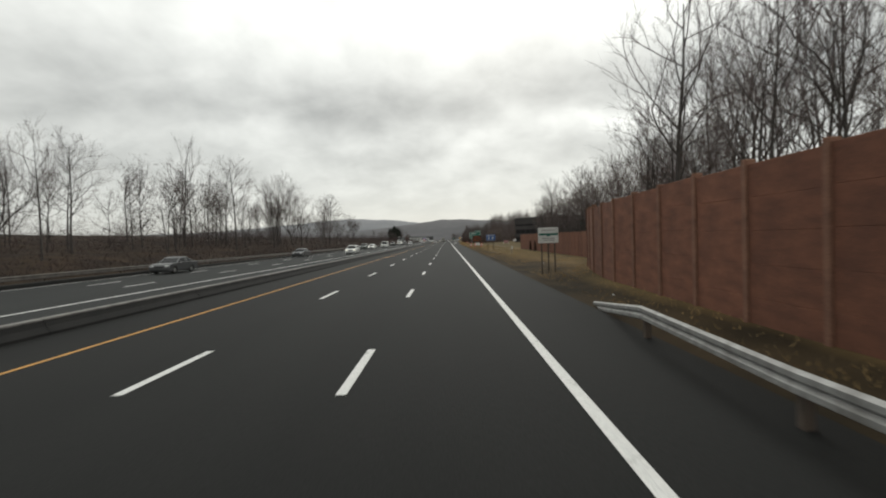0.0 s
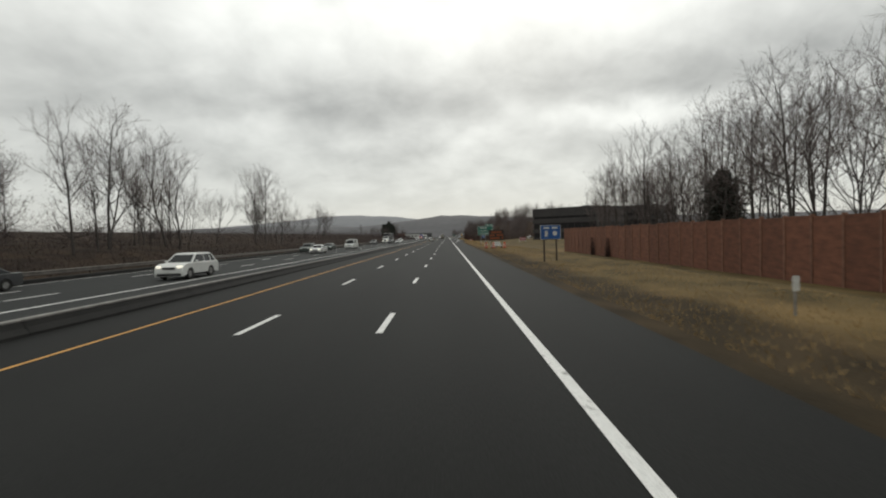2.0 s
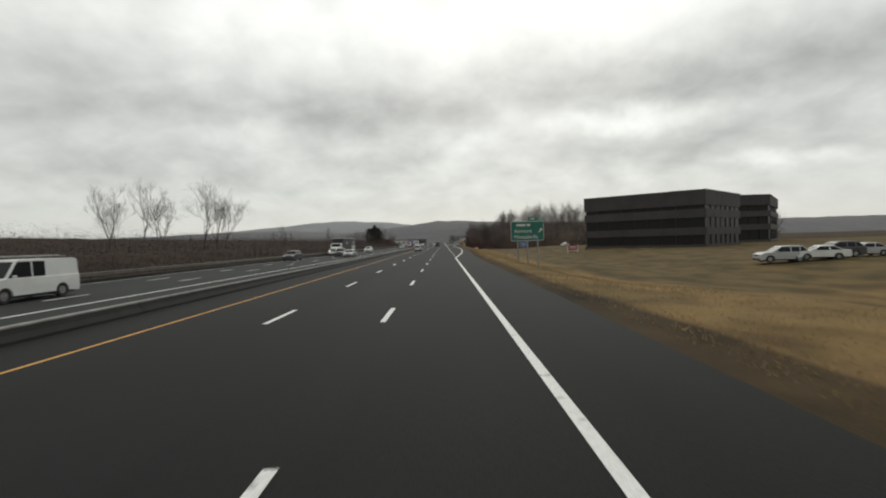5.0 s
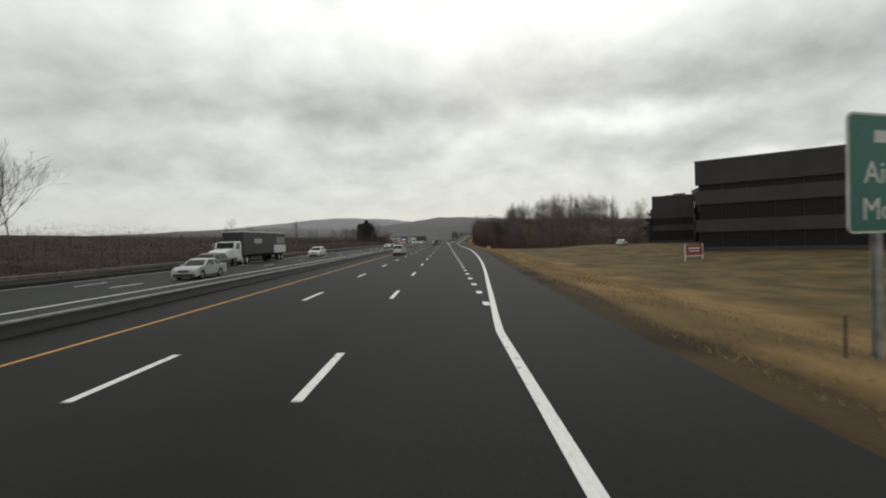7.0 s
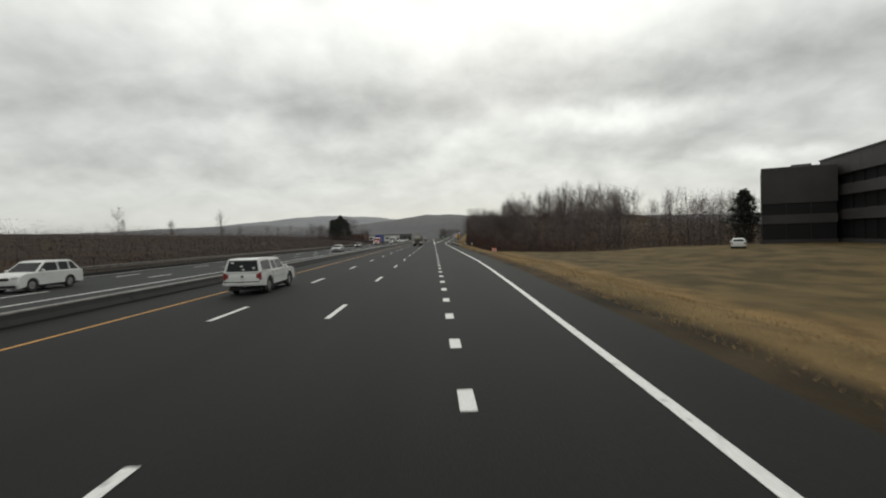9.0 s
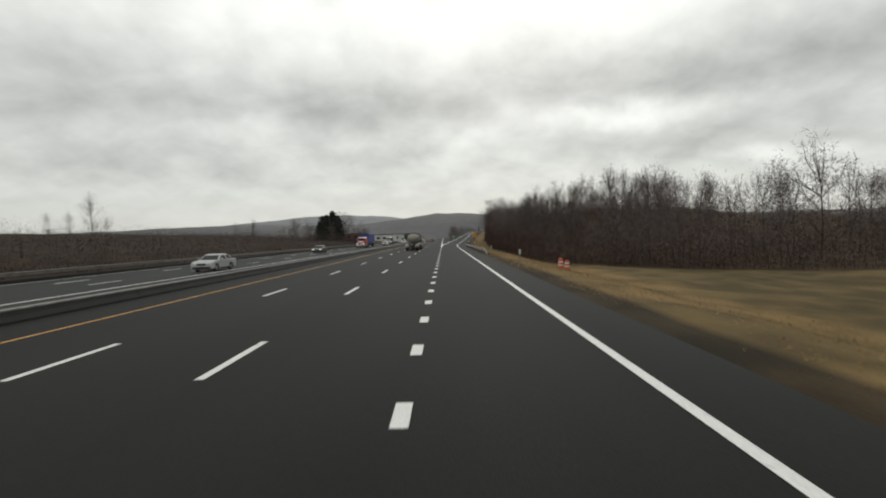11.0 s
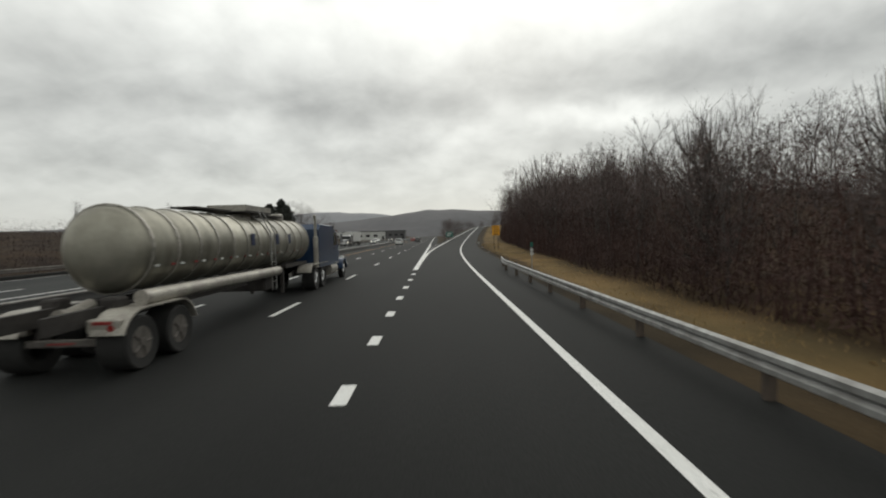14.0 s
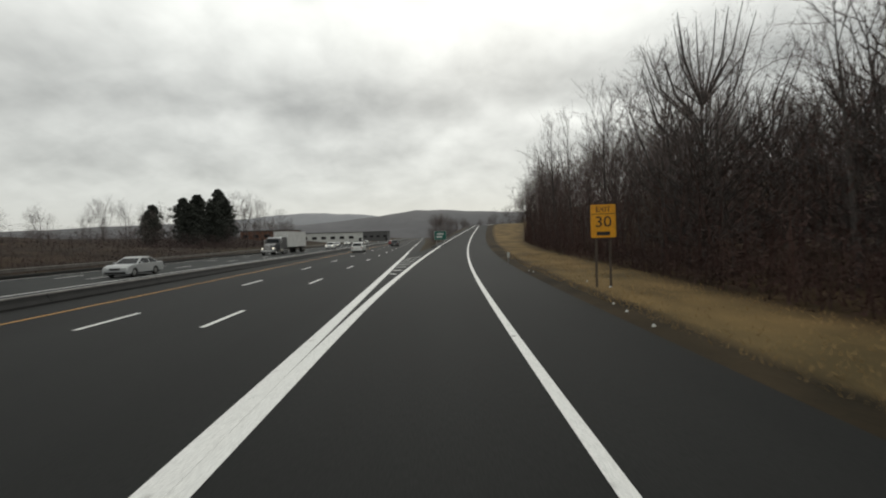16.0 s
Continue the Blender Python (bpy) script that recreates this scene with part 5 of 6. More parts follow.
M["chrome"] = material("chrome", (0.66, 0.66, 0.65), (0.5, 0.5, 0.5), rough=0.22, metal=0.9, scale=4, fine_scale=40, bump=0.0)
M["mud"] = material("road_dirt_frame", (0.045, 0.040, 0.036), (0.025, 0.022, 0.02), rough=0.9, scale=3, fine_scale=30, bump=0.2)


def paint(name, colour, rough=0.32):
    dirt = tuple(c * 0.86 + 0.008 for c in colour)
    return material(name, colour, dirt, rough=rough, scale=0.9, fine_scale=25, bump=0.0, coat=0.3, spread=(0.3, 0.65), grain_range=(0.97, 1.02))


M["white_paint"] = paint("white_car_paint", (0.66, 0.67, 0.65))
M["silver_paint"] = paint("silver_car_paint", (0.38, 0.39, 0.39))
M["dark_paint"] = paint("dark_grey_car_paint", (0.045, 0.047, 0.05))
M["green_paint"] = paint("dark_green_car_paint", (0.03, 0.045, 0.035))
M["red_paint"] = paint("red_lorry_paint", (0.34, 0.05, 0.045))
M["blue_paint"] = paint("dark_blue_lorry_paint", (0.012, 0.036, 0.088))
M["blue_tarp"] = material("blue_trailer_side", (0.03, 0.06, 0.26), (0.022, 0.045, 0.19), rough=0.6, scale=1.0, fine_scale=10, bump=0.1)
M["tank_steel"] = material("brushed_dirty_tank_steel", (0.37, 0.355, 0.295), (0.22, 0.21, 0.175), rough=0.42, metal=0.7, scale=0.8, fine_scale=6, bump=0.0, stretch=(1, 2.5, 1), grain_range=(0.9, 1.06))
M["tank_band"] = material("tank_band_steel", (0.36, 0.34, 0.30), (0.25, 0.24, 0.21), rough=0.45, metal=0.6, scale=2, fine_scale=20, bump=0.0)
M["fender_steel"] = material("stained_fender", (0.42, 0.40, 0.35), (0.27, 0.25, 0.22), rough=0.5, metal=0.3, scale=2, fine_scale=25, bump=0.05)
M["reflector_red"] = plain("red_reflective_tape", (0.26, 0.03, 0.028), 0.4)
M["box_white"] = material("white_box_body", (0.60, 0.60, 0.58), (0.5, 0.5, 0.48), rough=0.5, scale=1.0, fine_scale=12, bump=0.0)
M["ad_dark"] = material("dark_printed_trailer_side", (0.022, 0.022, 0.026), (0.015, 0.015, 0.018), rough=0.45, scale=1, fine_scale=12, bump=0.0)
M["navy_mark"] = plain("navy_marking", (0.015, 0.025, 0.07), 0.5)


def add_wheel(parent, x, y, r, w, rim="alloy", n=20, dual=False):
    side = 1 if x > 0 else -1
    t = part("wheel", Geo().wheel((x, y, r), r, w, n, inner=r * 0.58), "tyre", parent, "", True)
    face = x + side * (w / 2 - 0.05)
    g = Geo().wheel((face, y, r), r * 0.60, 0.05, n, bevel=0.012)
    g.wheel((face + side * 0.035, y, r), r * 0.17, 0.06, 10, bevel=0.01)
    for k in range(5):
        a = 2 * math.pi * k / 5
        c = (face + side * 0.03, y + math.cos(a) * r * 0.34, r + math.sin(a) * r * 0.34)
        g.tube([(c[0], y + math.cos(a) * r * 0.15, r + math.sin(a) * r * 0.15), (c[0], y + math.cos(a) * r * 0.54, r + math.sin(a) * r * 0.54)], r * 0.055, 5)
    part("rim", g, rim, t)
    return t


def body_shell(parent, name, outline, w, mat, edge=0.09, squeeze=0.955):
    """A side outline carried across the car, drawn in at both flanks."""
    cy = sum(p[0] for p in outline) / len(outline)
    cz = min(p[1] for p in outline) + 0.28
    rings = []
    for x, k in ((-w / 2, squeeze), (-w / 2 + edge * 0.35, (1 + squeeze) / 2 + 0.008), (-w / 2 + edge, 1.0), (w / 2 - edge, 1.0), (w / 2 - edge * 0.35, (1 + squeeze) / 2 + 0.008), (w / 2, squeeze)):
        rings.append([(x, cy + (y - cy) * (0.5 + 0.5 * k), cz + (z - cz) * k if z > cz else z) for y, z in outline])
    return part(name, Geo().loft(rings), mat, parent, "", True)


def arch(y, r, z0, n=10, gap=0.06):
    """Points of a wheel arch from front to back."""
    return [(y + (r + gap) * math.cos(radians(180 * i / n)), max(z0, r * 0.95 + (r + gap) * math.sin(radians(180 * i / n)))) for i in range(n + 1)]


def car(name, at, turn, colour, label, category, L=4.75, W=1.82, H=1.46, wb=2.75, front=0.92, r=0.33, hood=0.86, belt=0.94, deck=0.98,
        cowl=0.95, roof_f=0.25, roof_r=-0.95, tail=-1.75, lit=False, group="", rack=False, box=False, bed=False, low=0.24, gap=0.07, sill=0.04):
    """A road car from its side measures; y values are along the car from its middle."""
    c = thing(name, at, turn, label, category, group)
    yf = L / 2 - front
    yr = yf - wb
    z0 = low
    rear_top = [(-L / 2, deck - 0.16), (-L / 2 + 0.07, deck)] if not box else [(-L / 2, belt - 0.05), (-L / 2 + 0.03, belt)]
    out_ = [(-L / 2 + 0.07, z0 + 0.05), (-L / 2, low + 0.18)] + rear_top + [(tail, max(belt, deck)), (cowl, belt), (cowl + (L / 2 - cowl) * 0.55, (belt + hood) / 2 + 0.02), (L / 2 - 0.28, hood - 0.03), (L / 2 - 0.07, hood - 0.16), (L / 2, 0.52), (L / 2 - 0.05, z0)]
    out_ += arch(yf, r, z0, gap=gap) + arch(yr, r, z0, gap=gap)
    body_shell(c, "body", out_, W, colour)
    part("underside", Geo().box((0, 0, 0.28), (W - 0.3, L - 0.5, 0.12)).box((0, yf, r * 1.25), (W - 0.1, r * 2 + gap * 2.4, r * 1.5)).box((0, yr, r * 1.25), (W - 0.1, r * 2 + gap * 2.4, r * 1.5)), "black", c)
    base = belt - 0.02
    gb, gt = W / 2 - 0.055, W / 2 - (0.12 if box else 0.23)

    def half(z):
        return gb + (gt - gb) * (z - base) / (H - base)

    if bed:
        roof = [(tail + 0.02, base), (roof_r - 0.02, H - 0.05), (roof_r + 0.2, H), (roof_f - 0.25, H), (roof_f, H - 0.05), (cowl, base)]
    else:
        roof = [(tail, base), (roof_r - 0.12, H - 0.07), (roof_r + 0.1, H - 0.015), ((roof_f + roof_r) / 2, H), (roof_f - 0.15, H - 0.012), (roof_f + 0.05, H - 0.06), (cowl, base)]
    rings = [[(s * half(z) * k, y, z) for y, z in roof] for s, k in ((-1, 1), (-1, 0.9), (1, 0.9), (1, 1))]
    top_rise = [[(x, y, z + (0.02 if i in (1, 2) and z > H - 0.08 else 0)) for x, y, z in ring_] for i, ring_ in enumerate(rings)]
    part("roof", Geo().loft(top_rise), colour, c, "", True)

    def front_y(z):
        return cowl + (roof_f + 0.05 - cowl) * (z - base) / (H - 0.06 - base)

    def back_y(z):
        return tail + (roof_r - 0.12 - tail) * (z - base) / (H - 0.07 - base)

    zl, zh = base + sill, H - 0.105
    pillars = [roof_f - 0.75 * (1 if H < 1.6 or bed else 1.05), roof_f - 1.62]
    spans = [(None, pillars[0] + 0.05)]
    if pillars[1] > back_y(zl) + 0.55 and not bed:
        spans += [(pillars[0] - 0.05, pillars[1] + 0.04), (pillars[1] - 0.05, None)]
    else:
        spans += [(pillars[0] - 0.05, None)]
    for s in (-1, 1):
        for a, b in spans:
            if box and b is None:
                continue
            ya_l, ya_h = (front_y(zl) - 0.10, front_y(zh) - 0.08) if a is None else (a, a)
            yb_l, yb_h = (back_y(zl) + 0.13, back_y(zh) + 0.10) if b is None else (b, b)
            if ya_l - yb_l < 0.15:
                continue
            q = [(ya_l, zl), (ya_h, zh), (yb_h, zh), (yb_l, zl)]
            g = Geo().loft([[(s * (half(z) + d), y, z) for y, z in q] for d in (-0.01, 0.007)])
            part("side_window", g, "car_glass", c)
        m = part("mirror", Geo().box((s * (W / 2 + 0.09), cowl - 0.32, belt + 0.08), (0.2, 0.12, 0.14), 0, 0.04), colour, c)
        part("headlight", Geo().box((s * (W / 2 - 0.24), L / 2 - 0.12, hood - 0.16), (0.36, 0.2, 0.14), s * -0.25, 0.04), "lit_headlight" if lit else "headlight", c)
        part("tail_lamp", Geo().box((s * (W / 2 - 0.16), -L / 2 + 0.035, deck - 0.2 if not box else 0.95), (0.2, 0.12, 0.22 if not box else 0.34), s * 0.15, 0.03), "taillight", c)
        for y in (yf, yr):
            add_wheel(c, s * (W / 2 - 0.115), y, r, 0.21)
        for y in ([pillars[0] - 0.12] if bed else [pillars[0] - 0.12, pillars[1] + 0.02]):
            part("door_handle", Geo().box((s * (W / 2 - 0.005), y, belt - 0.12), (0.035, 0.17, 0.035), 0, 0.01), "trim_black" if bed else colour, c)
    tilt = 0.016
    zl2, zh2 = base + 0.05, H - 0.115
    part("windscreen", Geo().loft([[(-(half(zl2) - 0.1), front_y(zl2) + d, zl2 + d), (half(zl2) - 0.1, front_y(zl2) + d, zl2 + d), (half(zh2) - 0.1, front_y(zh2) + d, zh2 + d), (-(half(zh2) - 0.1), front_y(zh2) + d, zh2 + d)] for d in (-0.005, 0.013)]), "car_glass", c)
    if not box and not bed:
        part("rear_window", Geo().loft([[(-(half(zl2) - 0.12), back_y(zl2) - d, zl2 + d), (half(zl2) - 0.12, back_y(zl2) - d, zl2 + d), (half(zh2) - 0.12, back_y(zh2) - d, zh2 + d), (-(half(zh2) - 0.12), back_y(zh2) - d, zh2 + d)] for d in (-0.005, 0.013)]), "car_glass", c)
    part("grille", Geo().box((0, L / 2 - 0.03, hood - 0.24), (W * 0.42, 0.08, 0.15), 0, 0.02), "trim_black", c)
    part("front_bumper", Geo().box((0, L / 2 - 0.06, low + 0.12), (W * 0.86, 0.16, 0.16), 0, 0.05), "trim_black", c)
    part("rear_bumper", Geo().box((0, -L / 2 + 0.05, low + 0.19), (W * 0.92, 0.18, 0.2), 0, 0.05), colour, c)
    part("number_plate", Geo().box((0, -L / 2 - 0.042 if box or bed else -L / 2 - 0.005, 0.62 if not bed else 0.5), (0.31, 0.015, 0.15)), "plate", c, "blank pale number plate")
    if rack:
        g = Geo()
        for y in np.linspace(roof_f - 0.4, roof_r + 0.5, 4):
            g.tube([(-W / 2 + 0.3, y, H), (-W / 2 + 0.3, y, H + 0.13), (W / 2 - 0.3, y, H + 0.13), (W / 2 - 0.3, y, H)], 0.018, 5)
        part("roof_rack", g, "galv", c)
        g = Geo().tube([(0.2, roof_f - 0.2, H + 0.17), (0.2, roof_r + 0.3, H + 0.17)], 0.03, 5).tube([(-0.2, roof_f - 0.2, H + 0.17), (-0.2, roof_r + 0.3, H + 0.17)], 0.03, 5)
        part("ladder", g, "galv", c)
    return c


SEDAN = dict(category="car", cowl=1.08, roof_f=0.2, roof_r=-0.85, tail=-1.88, H=1.45)
SUV = dict(category="car", L=4.75, W=1.88, H=1.68, r=0.37, hood=1.0, belt=1.07, deck=1.05, cowl=1.15, roof_f=0.28, roof_r=-1.58, tail=-2.2, wb=2.75)
VAN = dict(category="van", L=5.6, W=2.0, H=2.1, r=0.37, hood=1.12, belt=1.2, deck=1.2, cowl=1.75, roof_f=1.05, roof_r=-2.6, tail=-2.74, wb=3.45, box=True, rack=True)
PICKUP = dict(category="pickup", L=5.5, W=1.86, H=1.74, r=0.39, hood=1.1, belt=1.16, deck=1.14, cowl=1.0, roof_f=0.42, roof_r=-0.98, tail=-1.06, wb=3.34, front=0.98, bed=True, low=0.42, gap=0.15)

# the white pickup that overtakes in the fast lane
pk = car("pickup", (-5.35, 271.75, 0), 0, "white_paint", "white crew-cab pickup with a canopy over its bed", **PICKUP)
pk.scale = (0.92, 0.92, 0.92)
cap_out = [(-2.74, 1.12), (-2.58, 1.74), (-2.3, 1.79), (-1.12, 1.79), (-1.09, 1.12)]
part("canopy", Geo().loft([[(s * (0.90 - 0.17 * (z - 1.12) / 0.67), y, z) for y, z in cap_out] for s in (-1, 1)]), "white_paint", pk, "white bed canopy with dark windows", True)
for s in (-1, 1):
    q = [(-2.52, 1.20), (-2.43, 1.66), (-1.22, 1.68), (-1.20, 1.20)]
    part("canopy_window", Geo().loft([[(s * (0.90 - 0.17 * (z - 1.12) / 0.67 + d), y, z) for y, z in q] for d in (-0.01, 0.008)]), "car_glass", pk)
part("canopy_rear_window", Geo().loft([[(-0.79, -2.735 - d + 0.05 * 0.258, 1.17), (0.79, -2.735 - d + 0.05 * 0.258, 1.17), (0.67, -2.735 - d + 0.58 * 0.258, 1.70), (-0.67, -2.735 - d + 0.58 * 0.258, 1.70)] for d in (-0.02, 0.012)]), "car_glass", pk)
for s in (-1, 1):
    part("canopy_seal", Geo().box((s * 0.905, -1.9, 1.135), (0.03, 1.6, 0.035), 0, 0.008), "trim_black", pk, "black seam under the canopy")
    part("side_moulding", Geo().box((s * 0.935, 0.25, 0.78), (0.03, 2.2, 0.09), 0, 0.012), "box_white", pk)
    part("rear_lamp", Geo().box((s * 0.86, -2.725, 0.93), (0.13, 0.10, 0.36), s * 0.12, 0.03), "taillight", pk, "tall red tail lamp")
    part("bed_gap", Geo().box((s * 0.925, -1.075, 0.80), (0.02, 0.03, 0.62)), "trim_black", pk, "dark gap between cab and bed")
part("tailgate_badge", Geo().box((0, -2.79, 0.93), (0.12, 0.012, 0.11), 0, 0.02), "trim_black", pk)
part("step_bumper", Geo().box((0, -2.80, 0.56), (1.84, 0.2, 0.17), 0, 0.04), "box_white", pk)
part("bumper_strip", Geo().box((0, -2.81, 0.665), (1.7, 0.16, 0.05), 0, 0.015), "trim_black", pk)
part("tow_hitch", Geo().box((0, -2.86, 0.43), (0.1, 0.3, 0.08), 0, 0.01), "trim_black", pk)
part("exhaust", Geo().tube([(0.55, -2.2, 0.38), (0.55, -2.78, 0.36)], 0.035, 8), "mud", pk)
for x, z in ((-0.5, 1.6), (-0.05, 1.42), (0.55, 1.33), (0.05, 1.25)):
    part("sticker", Geo().box((x, -2.76 + (z - 1.12) * 0.258, z), (0.13, 0.012, 0.09), 0, 0.003), "box_white", pk, "pale window sticker")

# oncoming traffic and cars farther on
car("sedan", (-23.4, 42, 0), 180, "dark_paint", "dark grey saloon car in the far outer lane", **SEDAN)
car("suv", (-16.2, 88, 0), 180, "white_paint", "white sport utility car beside the median", lit=True, **SUV)
car("sedan", (-23.5, 80, 0), 180, "dark_paint", "dark saloon car near the far guide rail", **SEDAN)
car("sedan", (-20.0, 135, 0), 180, "white_paint", "white saloon car in the middle oncoming lane", lit=True, **SEDAN)
car("suv", (-23.5, 141, 0), 180, "green_paint", "dark green sport utility car near the guide rail", **SUV)
car("van", (-20.0, 162.5, 0), 180, "white_paint", "white panel van with a ladder on its roof rack", **VAN)
car("sedan", (-23.5, 156.5, 0), 180, "green_paint", "dark green saloon car in the far outer lane", **SEDAN)
car("suv", (-23.5, 217.5, 0), 180, "dark_paint", "dark grey hatchback near the far guide rail", **SUV)
car("suv", (-20.0, 238.5, 0), 180, "dark_paint", "black sport utility car in the middle lane", **SUV)
car("sedan", (-16.3, 229.8, 0), 180, "silver_paint", "silver saloon car passing beside the median", **SEDAN)
car("suv", (-20.0, 276, 0), 180, "white_paint", "white sport utility car in the middle oncoming lane", **SUV)
car("sedan", (-16.3, 469, 0), 180, "silver_paint", "silver saloon car beside the median barrier", **SEDAN)
car("sedan", (-16.3, 345, 0), 180, "silver_paint", "silver saloon car beside the median barrier", **SEDAN)
for x, y, col, kind, what in ((-20.0, 395, "dark_paint", SEDAN, "dark saloon car in the oncoming lanes"), (-16.3, 545, "white_paint", SUV, "white sport utility car in the oncoming lanes"), (-20.0, 572, "silver_paint", SEDAN, "silver saloon car in the oncoming lanes"), (-16.3, 604, "dark_paint", SUV, "dark sport utility car in the oncoming lanes"), (-23.4, 612, "white_paint", SEDAN, "white saloon car in the oncoming lanes"), (-20.0, 640, "white_paint", SEDAN, "white saloon car in the oncoming lanes")):
    car("suv" if kind is SUV else "sedan", (x, y, 0), 180, col, what, group="cars far ahead", lit=True, **kind)
car("suv", (-5.2, 513, 0), 0, "white_paint", "white sport utility car ahead in the fast lane", **SUV)
car("suv", (-1.8, 556, 0), 0, "dark_paint", "dark sport utility car far ahead", **SUV)
car("sedan", (-5.2, 592, 0), 0, "red_paint", "dark red saloon car far ahead", **SEDAN)
# cars parked in front of the offices
for x, y, t, col, kind, what in ((34.3, 187, 80, "silver_paint", SUV, "silver estate car parked by the offices"), (37.6, 186.2, 75, "white_paint", SEDAN, "white saloon parked by the offices"), (40.8, 188, 85, "dark_paint", SUV, "dark sport utility car parked by the offices"), (44.6, 189, 85, "silver_paint", SEDAN, "silver saloon parked by the offices"), (48.6, 188.5, 85, "white_paint", SUV, "white sport utility car parked by the offices"), (53, 189, 85, "dark_paint", SEDAN, "dark saloon parked by the offices")):
    car("suv" if kind is SUV else "sedan", (x + 2.4, y, land_z(x + 2.4, y) + 0.02), t, col, what, group="parked cars", **kind)
car("sedan", (47.5, 315.5, land_z(47.5, 315.5)), -33, "white_paint", "white saloon parked on the grass near the offices", **SEDAN)


# ---- lorries ----
def half_hoop(y, r, x0, x1, z0, n=10, thick=0.03, span=(0, 180)):
    """A mudguard bent over a wheel."""
    prof = []
    for rr in (r, r + thick):
        row = [(y + rr * math.cos(radians(span[0] + (span[1] - span[0]) * i / n)), z0 + rr * math.sin(radians(span[0] + (span[1] - span[0]) * i / n))) for i in range(n + 1)]
        prof += row if rr == r else row[::-1]
    return Geo().extrude(prof, x0, x1)


def tractor(parent, front, drive, colour, roof, sleeper=True, stack=True, fender="fender_steel"):
    """A bonneted tractor unit: front axle at y = front, rear axles round y = drive."""
    R = 0.51
    cab_f, cab_b = front - 1.75, front - (6.0 if sleeper else 3.5)
    hood = [[(s * w, y, z) for s, z in ((-1, 0.85), (-1, h - 0.18), (-0.82, h), (0.82, h), (1, h - 0.18), (1, 0.85))] for y, w, h in ((cab_f, 0.95, 2.0), (front - 0.6, 0.86, 1.92), (front + 0.7, 0.72, 1.78), (front + 1.0, 0.68, 1.62))]
    part("hood", Geo().loft(hood), colour, parent, "", True)
    cab = [(cab_b, 1.0), (cab_b, roof - 0.25), (cab_b + 0.25, roof), (cab_f - 1.35, roof - 0.02), (cab_f - 0.55, roof - 0.32), (cab_f - 0.28, 2.75), (cab_f, 1.98), (cab_f, 0.95)]
    rings = [[(x, y * 1 + 0, z - (0.04 if abs(x) > 1.1 and z > 2 else 0)) for y, z in cab] for x in (-1.2, -1.1, 1.1, 1.2)]
    part("cab", Geo().loft(rings), colour, parent, "", True)
    part("windscreen", Geo().loft([[(-1.0, cab_f - 0.02 + d, 2.05), (1.0, cab_f - 0.02 + d, 2.05), (0.98, cab_f - 0.26 + d, 2.7), (-0.98, cab_f - 0.26 + d, 2.7)] for d in (-0.01, 0.02)]), "car_glass", parent)
    for s in (-1, 1):
        q = [(cab_f - 0.32, 1.98), (cab_f - 0.42, 2.66), (cab_f - 1.15, 2.66), (cab_f - 1.15, 1.98)]
        part("side_window", Geo().loft([[(s * (1.2 + d), y, z) for y, z in q] for d in (-0.02, 0.008)]), "car_glass", parent)
        part("door_handle", Geo().box((s * 1.215, cab_f - 1.1, 1.8), (0.03, 0.16, 0.04)), "chrome", parent)
        part("mirror", Geo().box((s * 1.42, cab_f - 0.15, 2.35), (0.14, 0.08, 0.55), 0, 0.03).tube([(s * 1.2, cab_f - 0.25, 2.55), (s * 1.42, cab_f - 0.15, 2.6)], 0.02, 5), "chrome", parent)
        part("front_fender", half_hoop(front, R + 0.09, s * 0.72, s * 1.2, R, 10, 0.05, (5, 175)), colour, parent, "", True)
        part("headlight", Geo().box((s * 0.86, front + 0.78, 1.12), (0.3, 0.25, 0.26), 0, 0.05), "lit_headlight" if parent.get("oncoming") else "headlight", parent)
        part("fuel_tank", Geo().tube([(s * 0.95, cab_f - 1.9, 0.72), (s * 0.95, cab_f - 0.45, 0.72)], 0.31, 14), "fender_steel", parent, "", True)
        part("step", Geo().box((s * 1.08, cab_f - 0.75, 1.02), (0.3, 1.2, 0.05)).box((s * 1.12, cab_f - 0.8, 0.5), (0.24, 1.0, 0.05)), "chrome", parent)
        add_wheel(parent, s * 1.0, front, R, 0.29, "chrome")
        for y in (drive - 0.65, drive + 0.65):
            add_wheel(parent, s * 0.92, y, R, 0.56, "chrome")
        if stack:
            part("exhaust_pipe", Geo().tube([(s * 1.08, cab_b - 0.18, 1.0), (s * 1.08, cab_b - 0.18, 2.42), (s * 1.08, cab_b - 0.18, 2.46), (s * 1.08, cab_b - 0.18, 3.2), (s * 1.08, cab_b - 0.30, 3.45)], [0.115, 0.115, 0.065, 0.065, 0.065], 12), "fender_steel", parent, "dull steel exhaust stack", True)
    part("grille", Geo().box((0, front + 1.0, 1.3), (1.05, 0.06, 0.72), 0, 0.03), "chrome", parent)
    part("bumper", Geo().box((0, front + 1.05, 0.66), (2.3, 0.22, 0.34), 0, 0.06), "chrome" if colour != "white_paint" else "white_paint", parent)
    part("chassis", Geo().box((-0.42, (front + drive - 1) / 2, 0.85), (0.1, front - drive + 2.4, 0.26)).box((0.42, (front + drive - 1) / 2, 0.85), (0.1, front - drive + 2.4, 0.26)).box((0, drive, 1.12), (0.9, 1.0, 0.12)), "mud", parent)


